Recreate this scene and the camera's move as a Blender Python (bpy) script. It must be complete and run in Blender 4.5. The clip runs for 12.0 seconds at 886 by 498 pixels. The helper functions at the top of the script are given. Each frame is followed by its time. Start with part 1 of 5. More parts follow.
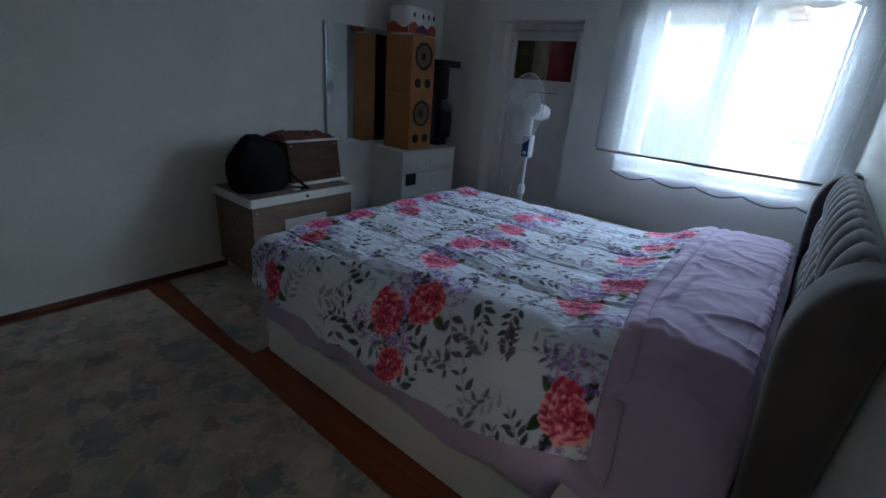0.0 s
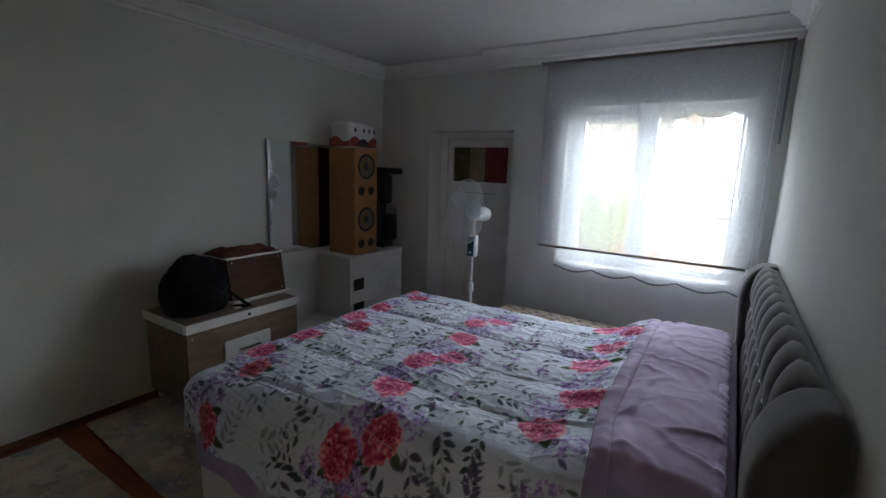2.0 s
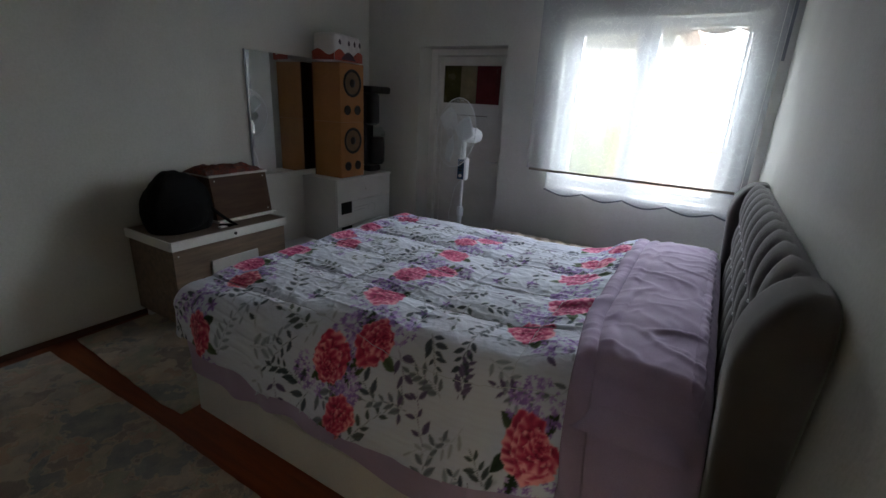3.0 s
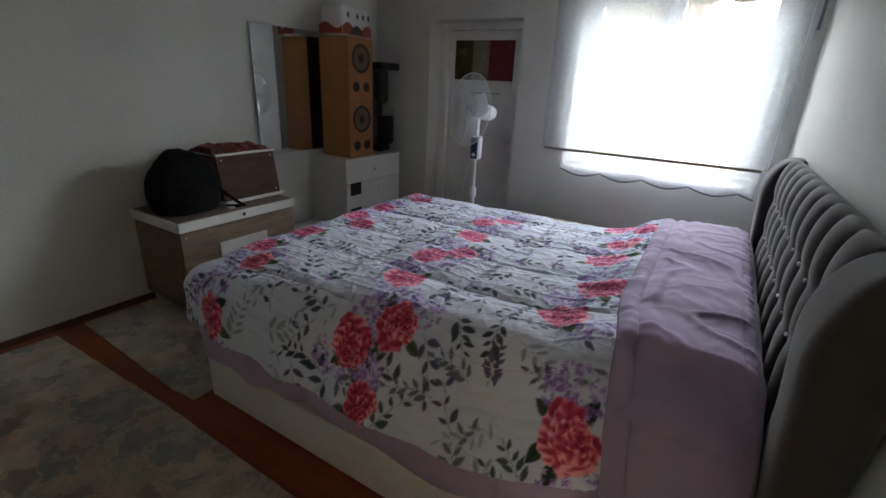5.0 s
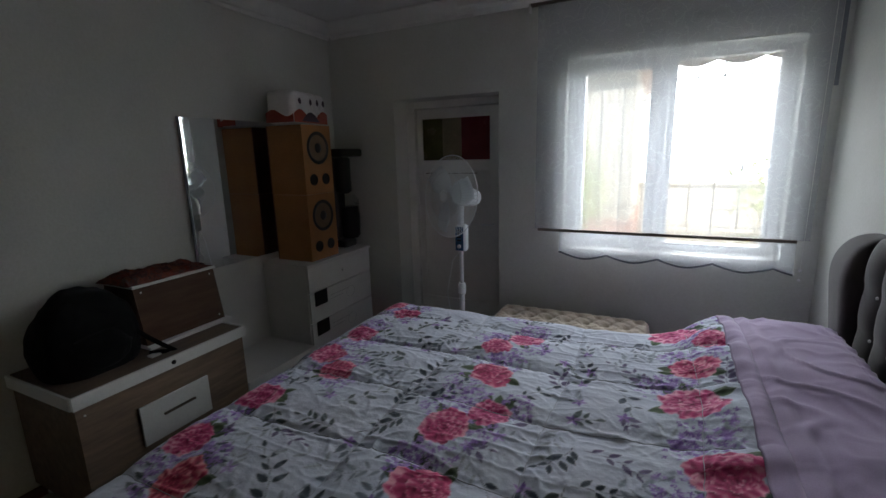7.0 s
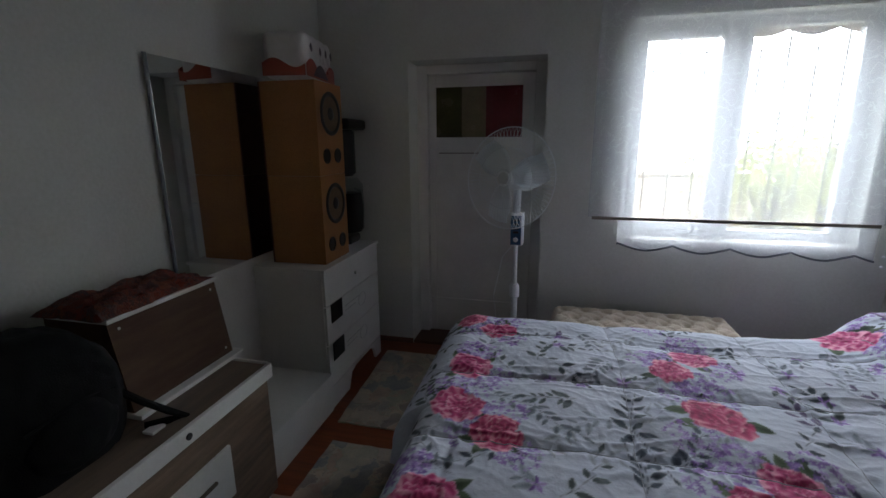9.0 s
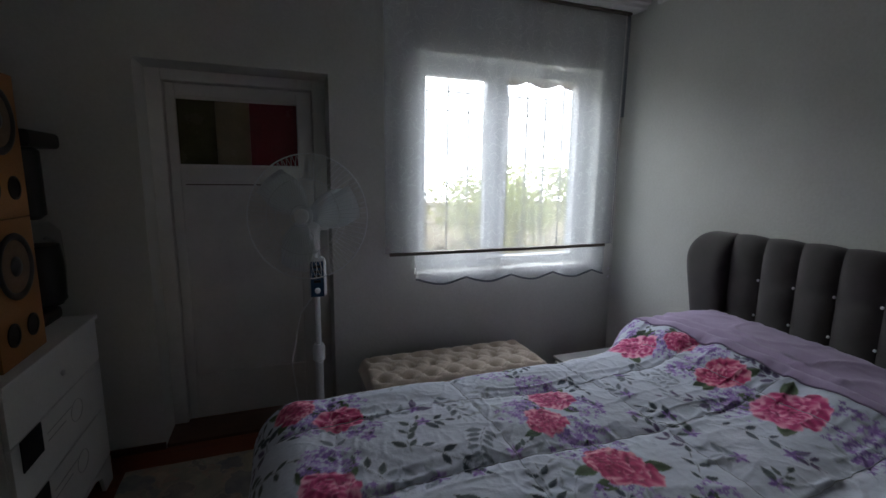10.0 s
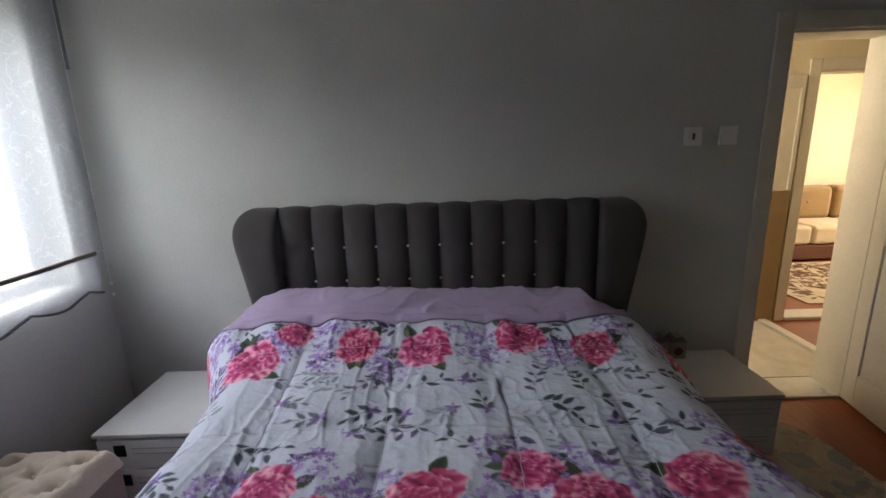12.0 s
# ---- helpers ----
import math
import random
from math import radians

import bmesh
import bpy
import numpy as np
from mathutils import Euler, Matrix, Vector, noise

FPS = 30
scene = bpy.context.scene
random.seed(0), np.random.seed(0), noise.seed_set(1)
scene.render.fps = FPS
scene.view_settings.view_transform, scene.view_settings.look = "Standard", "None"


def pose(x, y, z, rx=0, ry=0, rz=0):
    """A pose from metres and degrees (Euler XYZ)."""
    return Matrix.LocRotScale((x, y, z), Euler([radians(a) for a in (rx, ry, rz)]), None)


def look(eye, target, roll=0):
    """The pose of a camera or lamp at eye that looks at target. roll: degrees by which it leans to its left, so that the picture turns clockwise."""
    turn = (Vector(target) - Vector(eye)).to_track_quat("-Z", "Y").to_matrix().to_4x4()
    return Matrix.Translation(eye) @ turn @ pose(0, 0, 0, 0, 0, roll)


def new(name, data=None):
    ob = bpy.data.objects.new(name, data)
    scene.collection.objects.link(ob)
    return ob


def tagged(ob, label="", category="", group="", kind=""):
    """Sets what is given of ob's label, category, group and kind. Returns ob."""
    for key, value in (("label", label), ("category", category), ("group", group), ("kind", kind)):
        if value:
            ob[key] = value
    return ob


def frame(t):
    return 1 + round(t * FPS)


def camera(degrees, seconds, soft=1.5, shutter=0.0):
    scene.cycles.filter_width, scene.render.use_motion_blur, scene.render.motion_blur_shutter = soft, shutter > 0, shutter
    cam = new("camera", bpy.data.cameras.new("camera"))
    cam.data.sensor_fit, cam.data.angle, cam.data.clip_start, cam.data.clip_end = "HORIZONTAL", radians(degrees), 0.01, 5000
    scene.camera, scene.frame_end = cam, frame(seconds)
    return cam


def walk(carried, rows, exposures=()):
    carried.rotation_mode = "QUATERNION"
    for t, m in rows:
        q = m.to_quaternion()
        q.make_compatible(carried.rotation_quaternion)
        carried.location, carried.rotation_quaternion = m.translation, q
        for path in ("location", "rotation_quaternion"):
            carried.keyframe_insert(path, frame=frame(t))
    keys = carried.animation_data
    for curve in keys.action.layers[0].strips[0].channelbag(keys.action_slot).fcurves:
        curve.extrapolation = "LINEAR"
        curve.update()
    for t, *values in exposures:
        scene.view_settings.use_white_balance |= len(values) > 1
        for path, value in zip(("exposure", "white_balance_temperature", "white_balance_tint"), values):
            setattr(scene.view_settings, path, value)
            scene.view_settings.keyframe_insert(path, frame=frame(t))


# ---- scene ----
cam = camera(89.3, 12.0)
PATH = [
    (0, (1.576, 2.183, 1.56), (0.421, 3.646, 0.835), 4.5),
    (0.5, (1.543, 2.221, 1.643), (0.371, 3.761, 1.14), 2.4),
    (1, (1.529, 2.232, 1.718), (0.419, 3.862, 1.382), 2.8),
    (1.5, (1.523, 2.234, 1.733), (0.444, 3.893, 1.446), 2.4),
    (2, (1.532, 2.245, 1.709), (0.474, 3.905, 1.353), 2.0),
    (2.5, (1.522, 2.247, 1.65), (0.542, 3.92, 1.16), 2.8),
    (3, (1.51, 2.241, 1.587), (0.55, 3.879, 0.961), 3.0),
    (3.2, (1.501, 2.243, 1.572), (0.543, 3.864, 0.895), 2.7),
    (4.8, (1.432, 2.254, 1.518), (0.446, 3.839, 0.803), 2.8),
    (5, (1.391, 2.275, 1.528), (0.435, 3.89, 0.836), 2.8),
    (5.5, (1.233, 2.373, 1.552), (0.232, 4.007, 0.978), -0.1),
    (6, (1.114, 2.496, 1.597), (0.233, 4.217, 1.085), -2.1),
    (6.5, (1.001, 2.691, 1.621), (0.073, 4.406, 1.176), -2.7),
    (7, (0.889, 2.795, 1.631), (0.038, 4.556, 1.215), -1.5),
    (7.5, (0.637, 2.85, 1.642), (-0.241, 4.617, 1.315), -2.5),
    (7.7, (0.532, 2.865, 1.632), (-0.318, 4.645, 1.298), -2.2),
    (9.3, (-0.315, 3.194, 1.527), (-0.479, 5.131, 1.056), 0.6),
    (9.5, (-0.381, 3.294, 1.53), (-0.251, 5.24, 1.088), 0.3),
    (10, (-0.546, 3.518, 1.529), (0.135, 5.37, 1.206), 0.8),
    (10.5, (-0.57, 3.686, 1.533), (0.682, 5.178, 1.082), -0.0),
    (11, (-0.54, 3.919, 1.593), (1.16, 4.914, 1.245), -1.7),
    (11.5, (-0.523, 4.111, 1.513), (1.37, 4.68, 1.208), -1.6),
    (12, (-0.585, 4.346, 1.553), (1.36, 4.35, 1.088), -1.8),
]
LIGHT_ROWS = [(0.0, 1.97, 5080, 5), (0.5, 1.95, 5400, 7), (1.0, 1.98, 5450, 7), (1.5, 1.98, 5600, 8), (2.0, 1.90, 6000, 9), (3.0, 2.0, 6150, 10), (4.8, 2.42, 6250, 10), (5.2, 2.34, 6250, 10), (5.6, 1.88, 6250, 10), (6.5, 1.75, 6250, 10), (7.0, 1.45, 6250, 10), (7.5, 1.42, 6250, 10),
              (9.4, 1.72, 6100, 11), (10.0, 0.98, 6200, 11), (10.5, 0.88, 6200, 11), (11.0, 0.58, 6300, 11), (11.5, 0.82, 6500, 11), (12.0, 1.60, 6450, 14)]
walk(cam, [(t, look(eye, target, roll)) for t, eye, target, roll in PATH], LIGHT_ROWS)

# ---- world, daylight and lamps ----
WEST, EAST, NORTH, SOUTH, CEIL = -1.84, 1.80, 6.205, 1.15, 2.75

world = bpy.data.worlds.new("world")
scene.world = world
world.use_nodes = True
wn = world.node_tree
sky = wn.nodes.new("ShaderNodeTexSky")
sky.sky_type = "NISHITA"
sky.sun_disc = False
sky.sun_elevation, sky.sun_rotation = radians(48), radians(150)
wn.links.new(sky.outputs[0], wn.nodes["Background"].inputs[0])
wn.nodes["Background"].inputs[1].default_value = 0.15

sun = new("sun", bpy.data.lights.new("sun", "SUN"))
sun.data.energy, sun.data.angle, sun.data.color = 3.0, radians(0.6), (1.0, 0.94, 0.85)
sun.matrix_world = look((6, -6, 9), (0, 0, 0))


def area(name, eye, target, w, h, watts, color):
    ob = new(name, bpy.data.lights.new(name, "AREA"))
    ob.data.shape, ob.data.size, ob.data.size_y = "RECTANGLE", w, h
    ob.data.energy, ob.data.color = watts, color
    ob.matrix_world = look(eye, target)
    return ob


# sky light entering by the bedroom window
area("window_daylight", (0.93, 8.1, 3.25), (0.8, 6.4, 1.6), 4.2, 1.9, 62, (0.93, 0.96, 1.0))
# warm daylight for the living room, from a lamp in an assumed, unseen window
area("living_unseen_window", (4.2, -1.62, 1.5), (4.2, 2.0, 1.0), 1.8, 1.4, 27, (1.0, 0.76, 0.46))
# added fill lamp before the closed hall end wall, with no opening behind it
area("hall_fill_lamp", (2.46, 3.585, 1.5), (2.46, 1.0, 1.0), 0.7, 1.6, 15, (1.0, 0.84, 0.60))

# ---- materials ----


def mat(name, color, rough=0.6, spread=0.12, scale=6.0, fine=120.0, bump=0.1, metal=0.0, spec=0.4, sheen=0.0, second=None, stretch=(1, 1, 1), grain=0.0):
    """Paint, cloth, wood or plastic: broad stains and fine grain in colour, roughness and relief."""
    m = bpy.data.materials.new(name)
    m.use_nodes = True
    nt = m.node_tree
    n, l = nt.nodes, nt.links
    b = n["Principled BSDF"]
    tc = n.new("ShaderNodeTexCoord")
    mp = n.new("ShaderNodeMapping")
    mp.inputs["Scale"].default_value = stretch
    l.new(tc.outputs["Object"], mp.inputs["Vector"])
    big = n.new("ShaderNodeTexNoise")
    big.inputs["Scale"].default_value, big.inputs["Detail"].default_value, big.inputs["Roughness"].default_value = scale, 5, 0.6
    small = n.new("ShaderNodeTexNoise")
    small.inputs["Scale"].default_value, small.inputs["Detail"].default_value = fine, 3
    l.new(mp.outputs[0], big.inputs["Vector"])
    l.new(mp.outputs[0], small.inputs["Vector"])
    ramp = n.new("ShaderNodeValToRGB")
    dark = second or tuple(c * (1 - spread) for c in color)
    lite = color if second else tuple(min(1, c * (1 + spread)) for c in color)
    ramp.color_ramp.elements[0].position, ramp.color_ramp.elements[1].position = 0.32, 0.68
    ramp.color_ramp.elements[0].color, ramp.color_ramp.elements[1].color = (*dark, 1), (*lite, 1)
    l.new(big.outputs[0], ramp.inputs[0])
    mix = n.new("ShaderNodeMix")
    mix.data_type, mix.blend_type = "RGBA", "OVERLAY"
    mix.inputs["Factor"].default_value = 0.15 + grain
    l.new(ramp.outputs[0], mix.inputs["A"])
    l.new(small.outputs[0], mix.inputs["B"])
    l.new(mix.outputs["Result"], b.inputs["Base Color"])
    rr = n.new("ShaderNodeMapRange")
    rr.inputs["To Min"].default_value, rr.inputs["To Max"].default_value = max(0.02, rough - 0.1), min(1, rough + 0.1)
    l.new(big.outputs[0], rr.inputs["Value"])
    l.new(rr.outputs[0], b.inputs["Roughness"])
    bp = n.new("ShaderNodeBump")
    bp.inputs["Strength"].default_value, bp.inputs["Distance"].default_value = bump, 0.01
    l.new(small.outputs[0], bp.inputs["Height"])
    l.new(bp.outputs[0], b.inputs["Normal"])
    b.inputs["Metallic"].default_value = metal
    b.inputs["Specular IOR Level"].default_value = spec
    b.inputs["Sheen Weight"].default_value = sheen
    return m


def emit(name, color, strength):
    m = bpy.data.materials.new(name)
    m.use_nodes = True
    nt = m.node_tree
    e = nt.nodes.new("ShaderNodeEmission")
    e.inputs[0].default_value, e.inputs[1].default_value = (*color, 1), strength
    nt.links.new(e.outputs[0], nt.nodes["Material Output"].inputs[0])
    return m


def glass(name, color, rough=0.02):
    m = bpy.data.materials.new(name)
    m.use_nodes = True
    b = m.node_tree.nodes["Principled BSDF"]
    b.inputs["Base Color"].default_value = (*color, 1)
    b.inputs["Roughness"].default_value = rough
    b.inputs["Transmission Weight"].default_value = 1.0
    b.inputs["IOR"].default_value = 1.05
    return m


def sheer(name, color, clear):
    """Thin woven net: part open, part translucent thread, with faint scrolls woven in."""
    m = bpy.data.materials.new(name)
    m.use_nodes = True
    nt = m.node_tree
    n, l = nt.nodes, nt.links
    tr, df, tl = n.new("ShaderNodeBsdfTransparent"), n.new("ShaderNodeBsdfDiffuse"), n.new("ShaderNodeBsdfTranslucent")
    a, c = n.new("ShaderNodeMixShader"), n.new("ShaderNodeMixShader")
    df.inputs[0].default_value = (*color, 1)
    tl.inputs[0].default_value = (*color, 1)
    a.inputs[0].default_value = 0.28
    l.new(df.outputs[0], a.inputs[1])
    l.new(tl.outputs[0], a.inputs[2])
    tc = n.new("ShaderNodeTexCoord")
    wob = n.new("ShaderNodeTexNoise")
    wob.inputs["Scale"].default_value, wob.inputs["Detail"].default_value = 14, 2
    mv = n.new("ShaderNodeMix")
    mv.data_type, mv.blend_type = "RGBA", "LINEAR_LIGHT"
    mv.inputs["Factor"].default_value = 0.05
    vo = n.new("ShaderNodeTexVoronoi")
    vo.inputs["Scale"].default_value = 8.5
    sn = n.new("ShaderNodeMath")
    sn.operation = "PINGPONG"
    sn.inputs[1].default_value = 0.16
    ns = n.new("ShaderNodeTexNoise")
    ns.inputs["Scale"].default_value = 260
    l.new(tc.outputs["Object"], wob.inputs["Vector"])
    l.new(tc.outputs["Object"], mv.inputs["A"])
    l.new(wob.outputs["Color"], mv.inputs["B"])
    l.new(mv.outputs["Result"], vo.inputs["Vector"])
    l.new(vo.outputs["Distance"], sn.inputs[0])
    l.new(tc.outputs["Object"], ns.inputs["Vector"])
    r = n.new("ShaderNodeValToRGB")
    r.color_ramp.elements[0].position, r.color_ramp.elements[1].position = 0.0, 0.028
    r.color_ramp.elements[0].color, r.color_ramp.elements[1].color = (0.07, 0.07, 0.07, 1), (0, 0, 0, 1)
    l.new(sn.outputs[0], r.inputs[0])
    mr = n.new("ShaderNodeMapRange")
    mr.inputs["To Min"].default_value, mr.inputs["To Max"].default_value = 1 - clear - 0.1, 1 - clear + 0.1
    l.new(ns.outputs[0], mr.inputs["Value"])
    ad = n.new("ShaderNodeMath")
    ad.operation, ad.use_clamp = "ADD", True
    l.new(mr.outputs[0], ad.inputs[0])
    l.new(r.outputs[0], ad.inputs[1])
    l.new(ad.outputs[0], c.inputs[0])
    l.new(tr.outputs[0], c.inputs[1])
    l.new(a.outputs[0], c.inputs[2])
    l.new(c.outputs[0], n["Material Output"].inputs[0])
    return m


def backlit(name, color, through_color):
    """Leaves: dull above, glowing where light comes through them."""
    m = bpy.data.materials.new(name)
    m.use_nodes = True
    n, l = m.node_tree.nodes, m.node_tree.links
    d, t, x = n.new("ShaderNodeBsdfDiffuse"), n.new("ShaderNodeBsdfTranslucent"), n.new("ShaderNodeMixShader")
    v = n.new("ShaderNodeNewGeometry")
    h = n.new("ShaderNodeHueSaturation")
    h.inputs["Color"].default_value = (*through_color, 1)
    r = n.new("ShaderNodeMapRange")
    r.inputs["To Min"].default_value, r.inputs["To Max"].default_value = 0.7, 1.3
    l.new(v.outputs["Random Per Island"], r.inputs["Value"])
    l.new(r.outputs[0], h.inputs["Value"])
    d.inputs[0].default_value = (*color, 1)
    l.new(h.outputs[0], t.inputs[0])
    x.inputs[0].default_value = 0.6
    l.new(d.outputs[0], x.inputs[1])
    l.new(t.outputs[0], x.inputs[2])
    l.new(x.outputs[0], n["Material Output"].inputs[0])
    return m


def printed(name, rough=0.85):
    """Cotton with the print carried by the cloth's own colour layer, and a fine weave."""
    m = bpy.data.materials.new(name)
    m.use_nodes = True
    nt = m.node_tree
    n, l = nt.nodes, nt.links
    b = n["Principled BSDF"]
    at = n.new("ShaderNodeAttribute")
    at.attribute_name = "print"
    l.new(at.outputs["Color"], b.inputs["Base Color"])
    tc = n.new("ShaderNodeTexCoord")
    ns = n.new("ShaderNodeTexNoise")
    ns.inputs["Scale"].default_value, ns.inputs["Detail"].default_value = 45, 5
    l.new(tc.outputs["Object"], ns.inputs["Vector"])
    bp = n.new("ShaderNodeBump")
    bp.inputs["Strength"].default_value, bp.inputs["Distance"].default_value = 0.28, 0.01
    l.new(ns.outputs[0], bp.inputs["Height"])
    l.new(bp.outputs[0], b.inputs["Normal"])
    b.inputs["Roughness"].default_value = rough
    b.inputs["Specular IOR Level"].default_value = 0.25
    b.inputs["Sheen Weight"].default_value = 0.15
    return m


M_WALL = mat("wall_paint", (0.62, 0.63, 0.59), 0.75, 0.06, 1.3, 70, 0.14, spec=0.3)
M_CEIL = mat("ceiling_paint", (0.69, 0.69, 0.68), 0.85, 0.04, 2, 60, 0.06)
M_CORN = mat("plaster_white", (0.74, 0.74, 0.72), 0.7, 0.05, 5, 90, 0.08)
M_FLOOR = mat("orange_laminate", (0.29, 0.07, 0.022), 0.38, 0.2, 4, 90, 0.05, second=(0.18, 0.042, 0.014), stretch=(0.6, 9, 1))
M_SKIRT = mat("brown_skirting", (0.12, 0.055, 0.035), 0.45, 0.2, 6, 100, 0.05)
M_RUG = mat("mottled_pile", (0.62, 0.53, 0.40), 0.95, 0.2, 9, 240, 0.8, second=(0.15, 0.16, 0.17), grain=0.35, sheen=0.2)


def mottle(m, scale, tones):
    """Soft patches of several tones side by side, as in a printed pile, over the material's own stains."""
    n, l = m.node_tree.nodes, m.node_tree.links
    tc, wob, mv, vo = n["Texture Coordinate"], n.new("ShaderNodeTexNoise"), n.new("ShaderNodeMix"), n.new("ShaderNodeTexVoronoi")
    wob.inputs["Scale"].default_value, wob.inputs["Detail"].default_value = scale * 1.6, 3
    mv.data_type, mv.blend_type = "RGBA", "LINEAR_LIGHT"
    mv.inputs["Factor"].default_value = 0.10
    vo.feature = "SMOOTH_F1"
    vo.inputs["Scale"].default_value, vo.inputs["Smoothness"].default_value = scale, 0.35
    l.new(tc.outputs["Object"], wob.inputs["Vector"])
    l.new(tc.outputs["Object"], mv.inputs["A"])
    l.new(wob.outputs["Color"], mv.inputs["B"])
    l.new(mv.outputs["Result"], vo.inputs["Vector"])
    sep, ramp = n.new("ShaderNodeSeparateColor"), n.new("ShaderNodeValToRGB")
    l.new(vo.outputs["Color"], sep.inputs[0])
    l.new(sep.outputs[0], ramp.inputs[0])
    ramp.color_ramp.elements[0].position, ramp.color_ramp.elements[0].color = 0.12, (*tones[0], 1)
    ramp.color_ramp.elements[1].position, ramp.color_ramp.elements[1].color = 0.88, (*tones[-1], 1)
    for k, tone in enumerate(tones[1:-1]):
        ramp.color_ramp.elements.new(0.12 + 0.76 * (k + 1) / (len(tones) - 1)).color = (*tone, 1)
    mix = n.new("ShaderNodeMix")
    mix.data_type = "RGBA"
    mix.inputs["Factor"].default_value = 0.62
    old = n["Principled BSDF"].inputs["Base Color"].links[0].from_socket
    l.new(old, mix.inputs["A"])
    l.new(ramp.outputs[0], mix.inputs["B"])
    l.new(mix.outputs["Result"], n["Principled BSDF"].inputs["Base Color"])


mottle(M_RUG, 8.0, [(0.23, 0.26, 0.28), (0.64, 0.54, 0.41), (0.41, 0.43, 0.31), (0.57, 0.36, 0.26), (0.70, 0.60, 0.47), (0.32, 0.25, 0.22)])
M_RUGLIGHT = mat("pale_pile", (0.74, 0.68, 0.54), 0.95, 0.2, 7, 220, 0.8, second=(0.60, 0.54, 0.42), grain=0.35, sheen=0.2)
M_WHITE = mat("white_lacquer", (0.70, 0.70, 0.68), 0.35, 0.04, 5, 80, 0.03)
M_CREAM = mat("cream_door_paint", (0.66, 0.63, 0.55), 0.45, 0.05, 4, 60, 0.05)
M_DOORP = mat("white_door_paint", (0.74, 0.74, 0.71), 0.5, 0.06, 4, 60, 0.06)
M_OAK = mat("grey_oak_board", (0.28, 0.20, 0.14), 0.5, 0.25, 3, 60, 0.15, second=(0.14, 0.10, 0.075), stretch=(9, 1, 9))
M_OAKTOP = mat("dark_oak_top", (0.20, 0.145, 0.105), 0.45, 0.25, 3, 60, 0.12, second=(0.12, 0.09, 0.07), stretch=(9, 1, 9))
M_WALNUT = mat("walnut_board", (0.10, 0.058, 0.036), 0.6, 0.3, 3, 70, 0.1, spec=0.15, second=(0.065, 0.03, 0.018), stretch=(6, 1.2, 9))
M_MDF = mat("orange_fibreboard", (0.36, 0.165, 0.055), 0.55, 0.10, 5, 150, 0.08, grain=0.15)
M_BLACK = mat("black_plastic", (0.012, 0.012, 0.013), 0.4, 0.2, 8, 120, 0.05)
M_BLACKCLOTH = mat("black_canvas", (0.006, 0.006, 0.007), 0.95, 0.3, 8, 260, 0.25, spec=0.15, sheen=0.03)
M_CONE = mat("paper_cone", (0.17, 0.115, 0.07), 0.8, 0.15, 20, 200, 0.2)
M_GREYHB = mat("charcoal_velour", (0.060, 0.054, 0.052), 0.85, 0.16, 7, 420, 0.14, sheen=0.3)
M_CRYSTAL = mat("crystal_stud", (0.9, 0.9, 0.92), 0.12, 0.02, 5, 50, 0.0, spec=1.0)
M_LILAC = mat("lilac_cotton", (0.425, 0.335, 0.505), 0.85, 0.06, 6, 300, 0.06, sheen=0.2)
M_PIPING = mat("dark_piping", (0.27, 0.20, 0.30), 0.85, 0.1, 20, 160, 0.2)
M_SEAM = mat("grey_thread", (0.48, 0.50, 0.56), 0.9, 0.1, 20, 200, 0.1)
M_MATTRESS = mat("mattress_ticking", (0.6, 0.58, 0.56), 0.9, 0.06, 9, 160, 0.2)
M_CREAMV = mat("cream_velvet", (0.54, 0.45, 0.35), 0.8, 0.08, 7, 200, 0.3, sheen=0.4)
M_TAUPE = mat("taupe_velvet", (0.23, 0.18, 0.15), 0.85, 0.1, 7, 200, 0.3, sheen=0.3)
M_PVC = mat("white_pvc", (0.80, 0.80, 0.79), 0.3, 0.02, 5, 60, 0.02)
M_FANW = mat("white_fan_plastic", (0.78, 0.81, 0.82), 0.35, 0.03, 8, 80, 0.02)
M_FANB = mat("navy_fan_panel", (0.02, 0.075, 0.16), 0.35, 0.1, 8, 80, 0.02)
M_WIRE = mat("grey_wire", (0.72, 0.75, 0.76), 0.4, 0.05, 8, 80, 0.02, metal=0.1)
M_GREEN = mat("green_glass_film", (0.075, 0.07, 0.025), 0.25, 0.25, 8, 60, 0.1)
M_BEIGE = mat("beige_glass_film", (0.25, 0.21, 0.13), 0.25, 0.12, 8, 60, 0.1)
M_RED = mat("red_glass_film", (0.16, 0.02, 0.028), 0.25, 0.2, 8, 60, 0.1)
M_BAR = mat("bronze_bar", (0.16, 0.13, 0.11), 0.5, 0.1, 8, 80, 0.02)
M_NET = sheer("sheer_net", (0.86, 0.90, 0.94), 0.62)
M_NETHEM = sheer("sheer_net_hem", (0.86, 0.90, 0.94), 0.56)
M_GLASS = glass("clear_pane", (0.97, 0.98, 0.98))
M_JAR = glass("clear_jar", (0.80, 0.84, 0.84), 0.08)
M_PRINT = printed("floral_cotton")
M_WRAP = mat("white_wrap", (0.72, 0.70, 0.70), 0.3, 0.04, 14, 60, 0.15)
M_WRAPRED = mat("red_wrap", (0.32, 0.06, 0.035), 0.3, 0.1, 14, 60, 0.1)
M_WRAPDARK = mat("dark_wrap", (0.05, 0.03, 0.05), 0.3, 0.1, 14, 60, 0.1)
M_SCARF = mat("rust_patterned_cloth", (0.22, 0.045, 0.02), 0.9, 0.3, 16, 160, 0.5, second=(0.03, 0.018, 0.016), grain=0.3)
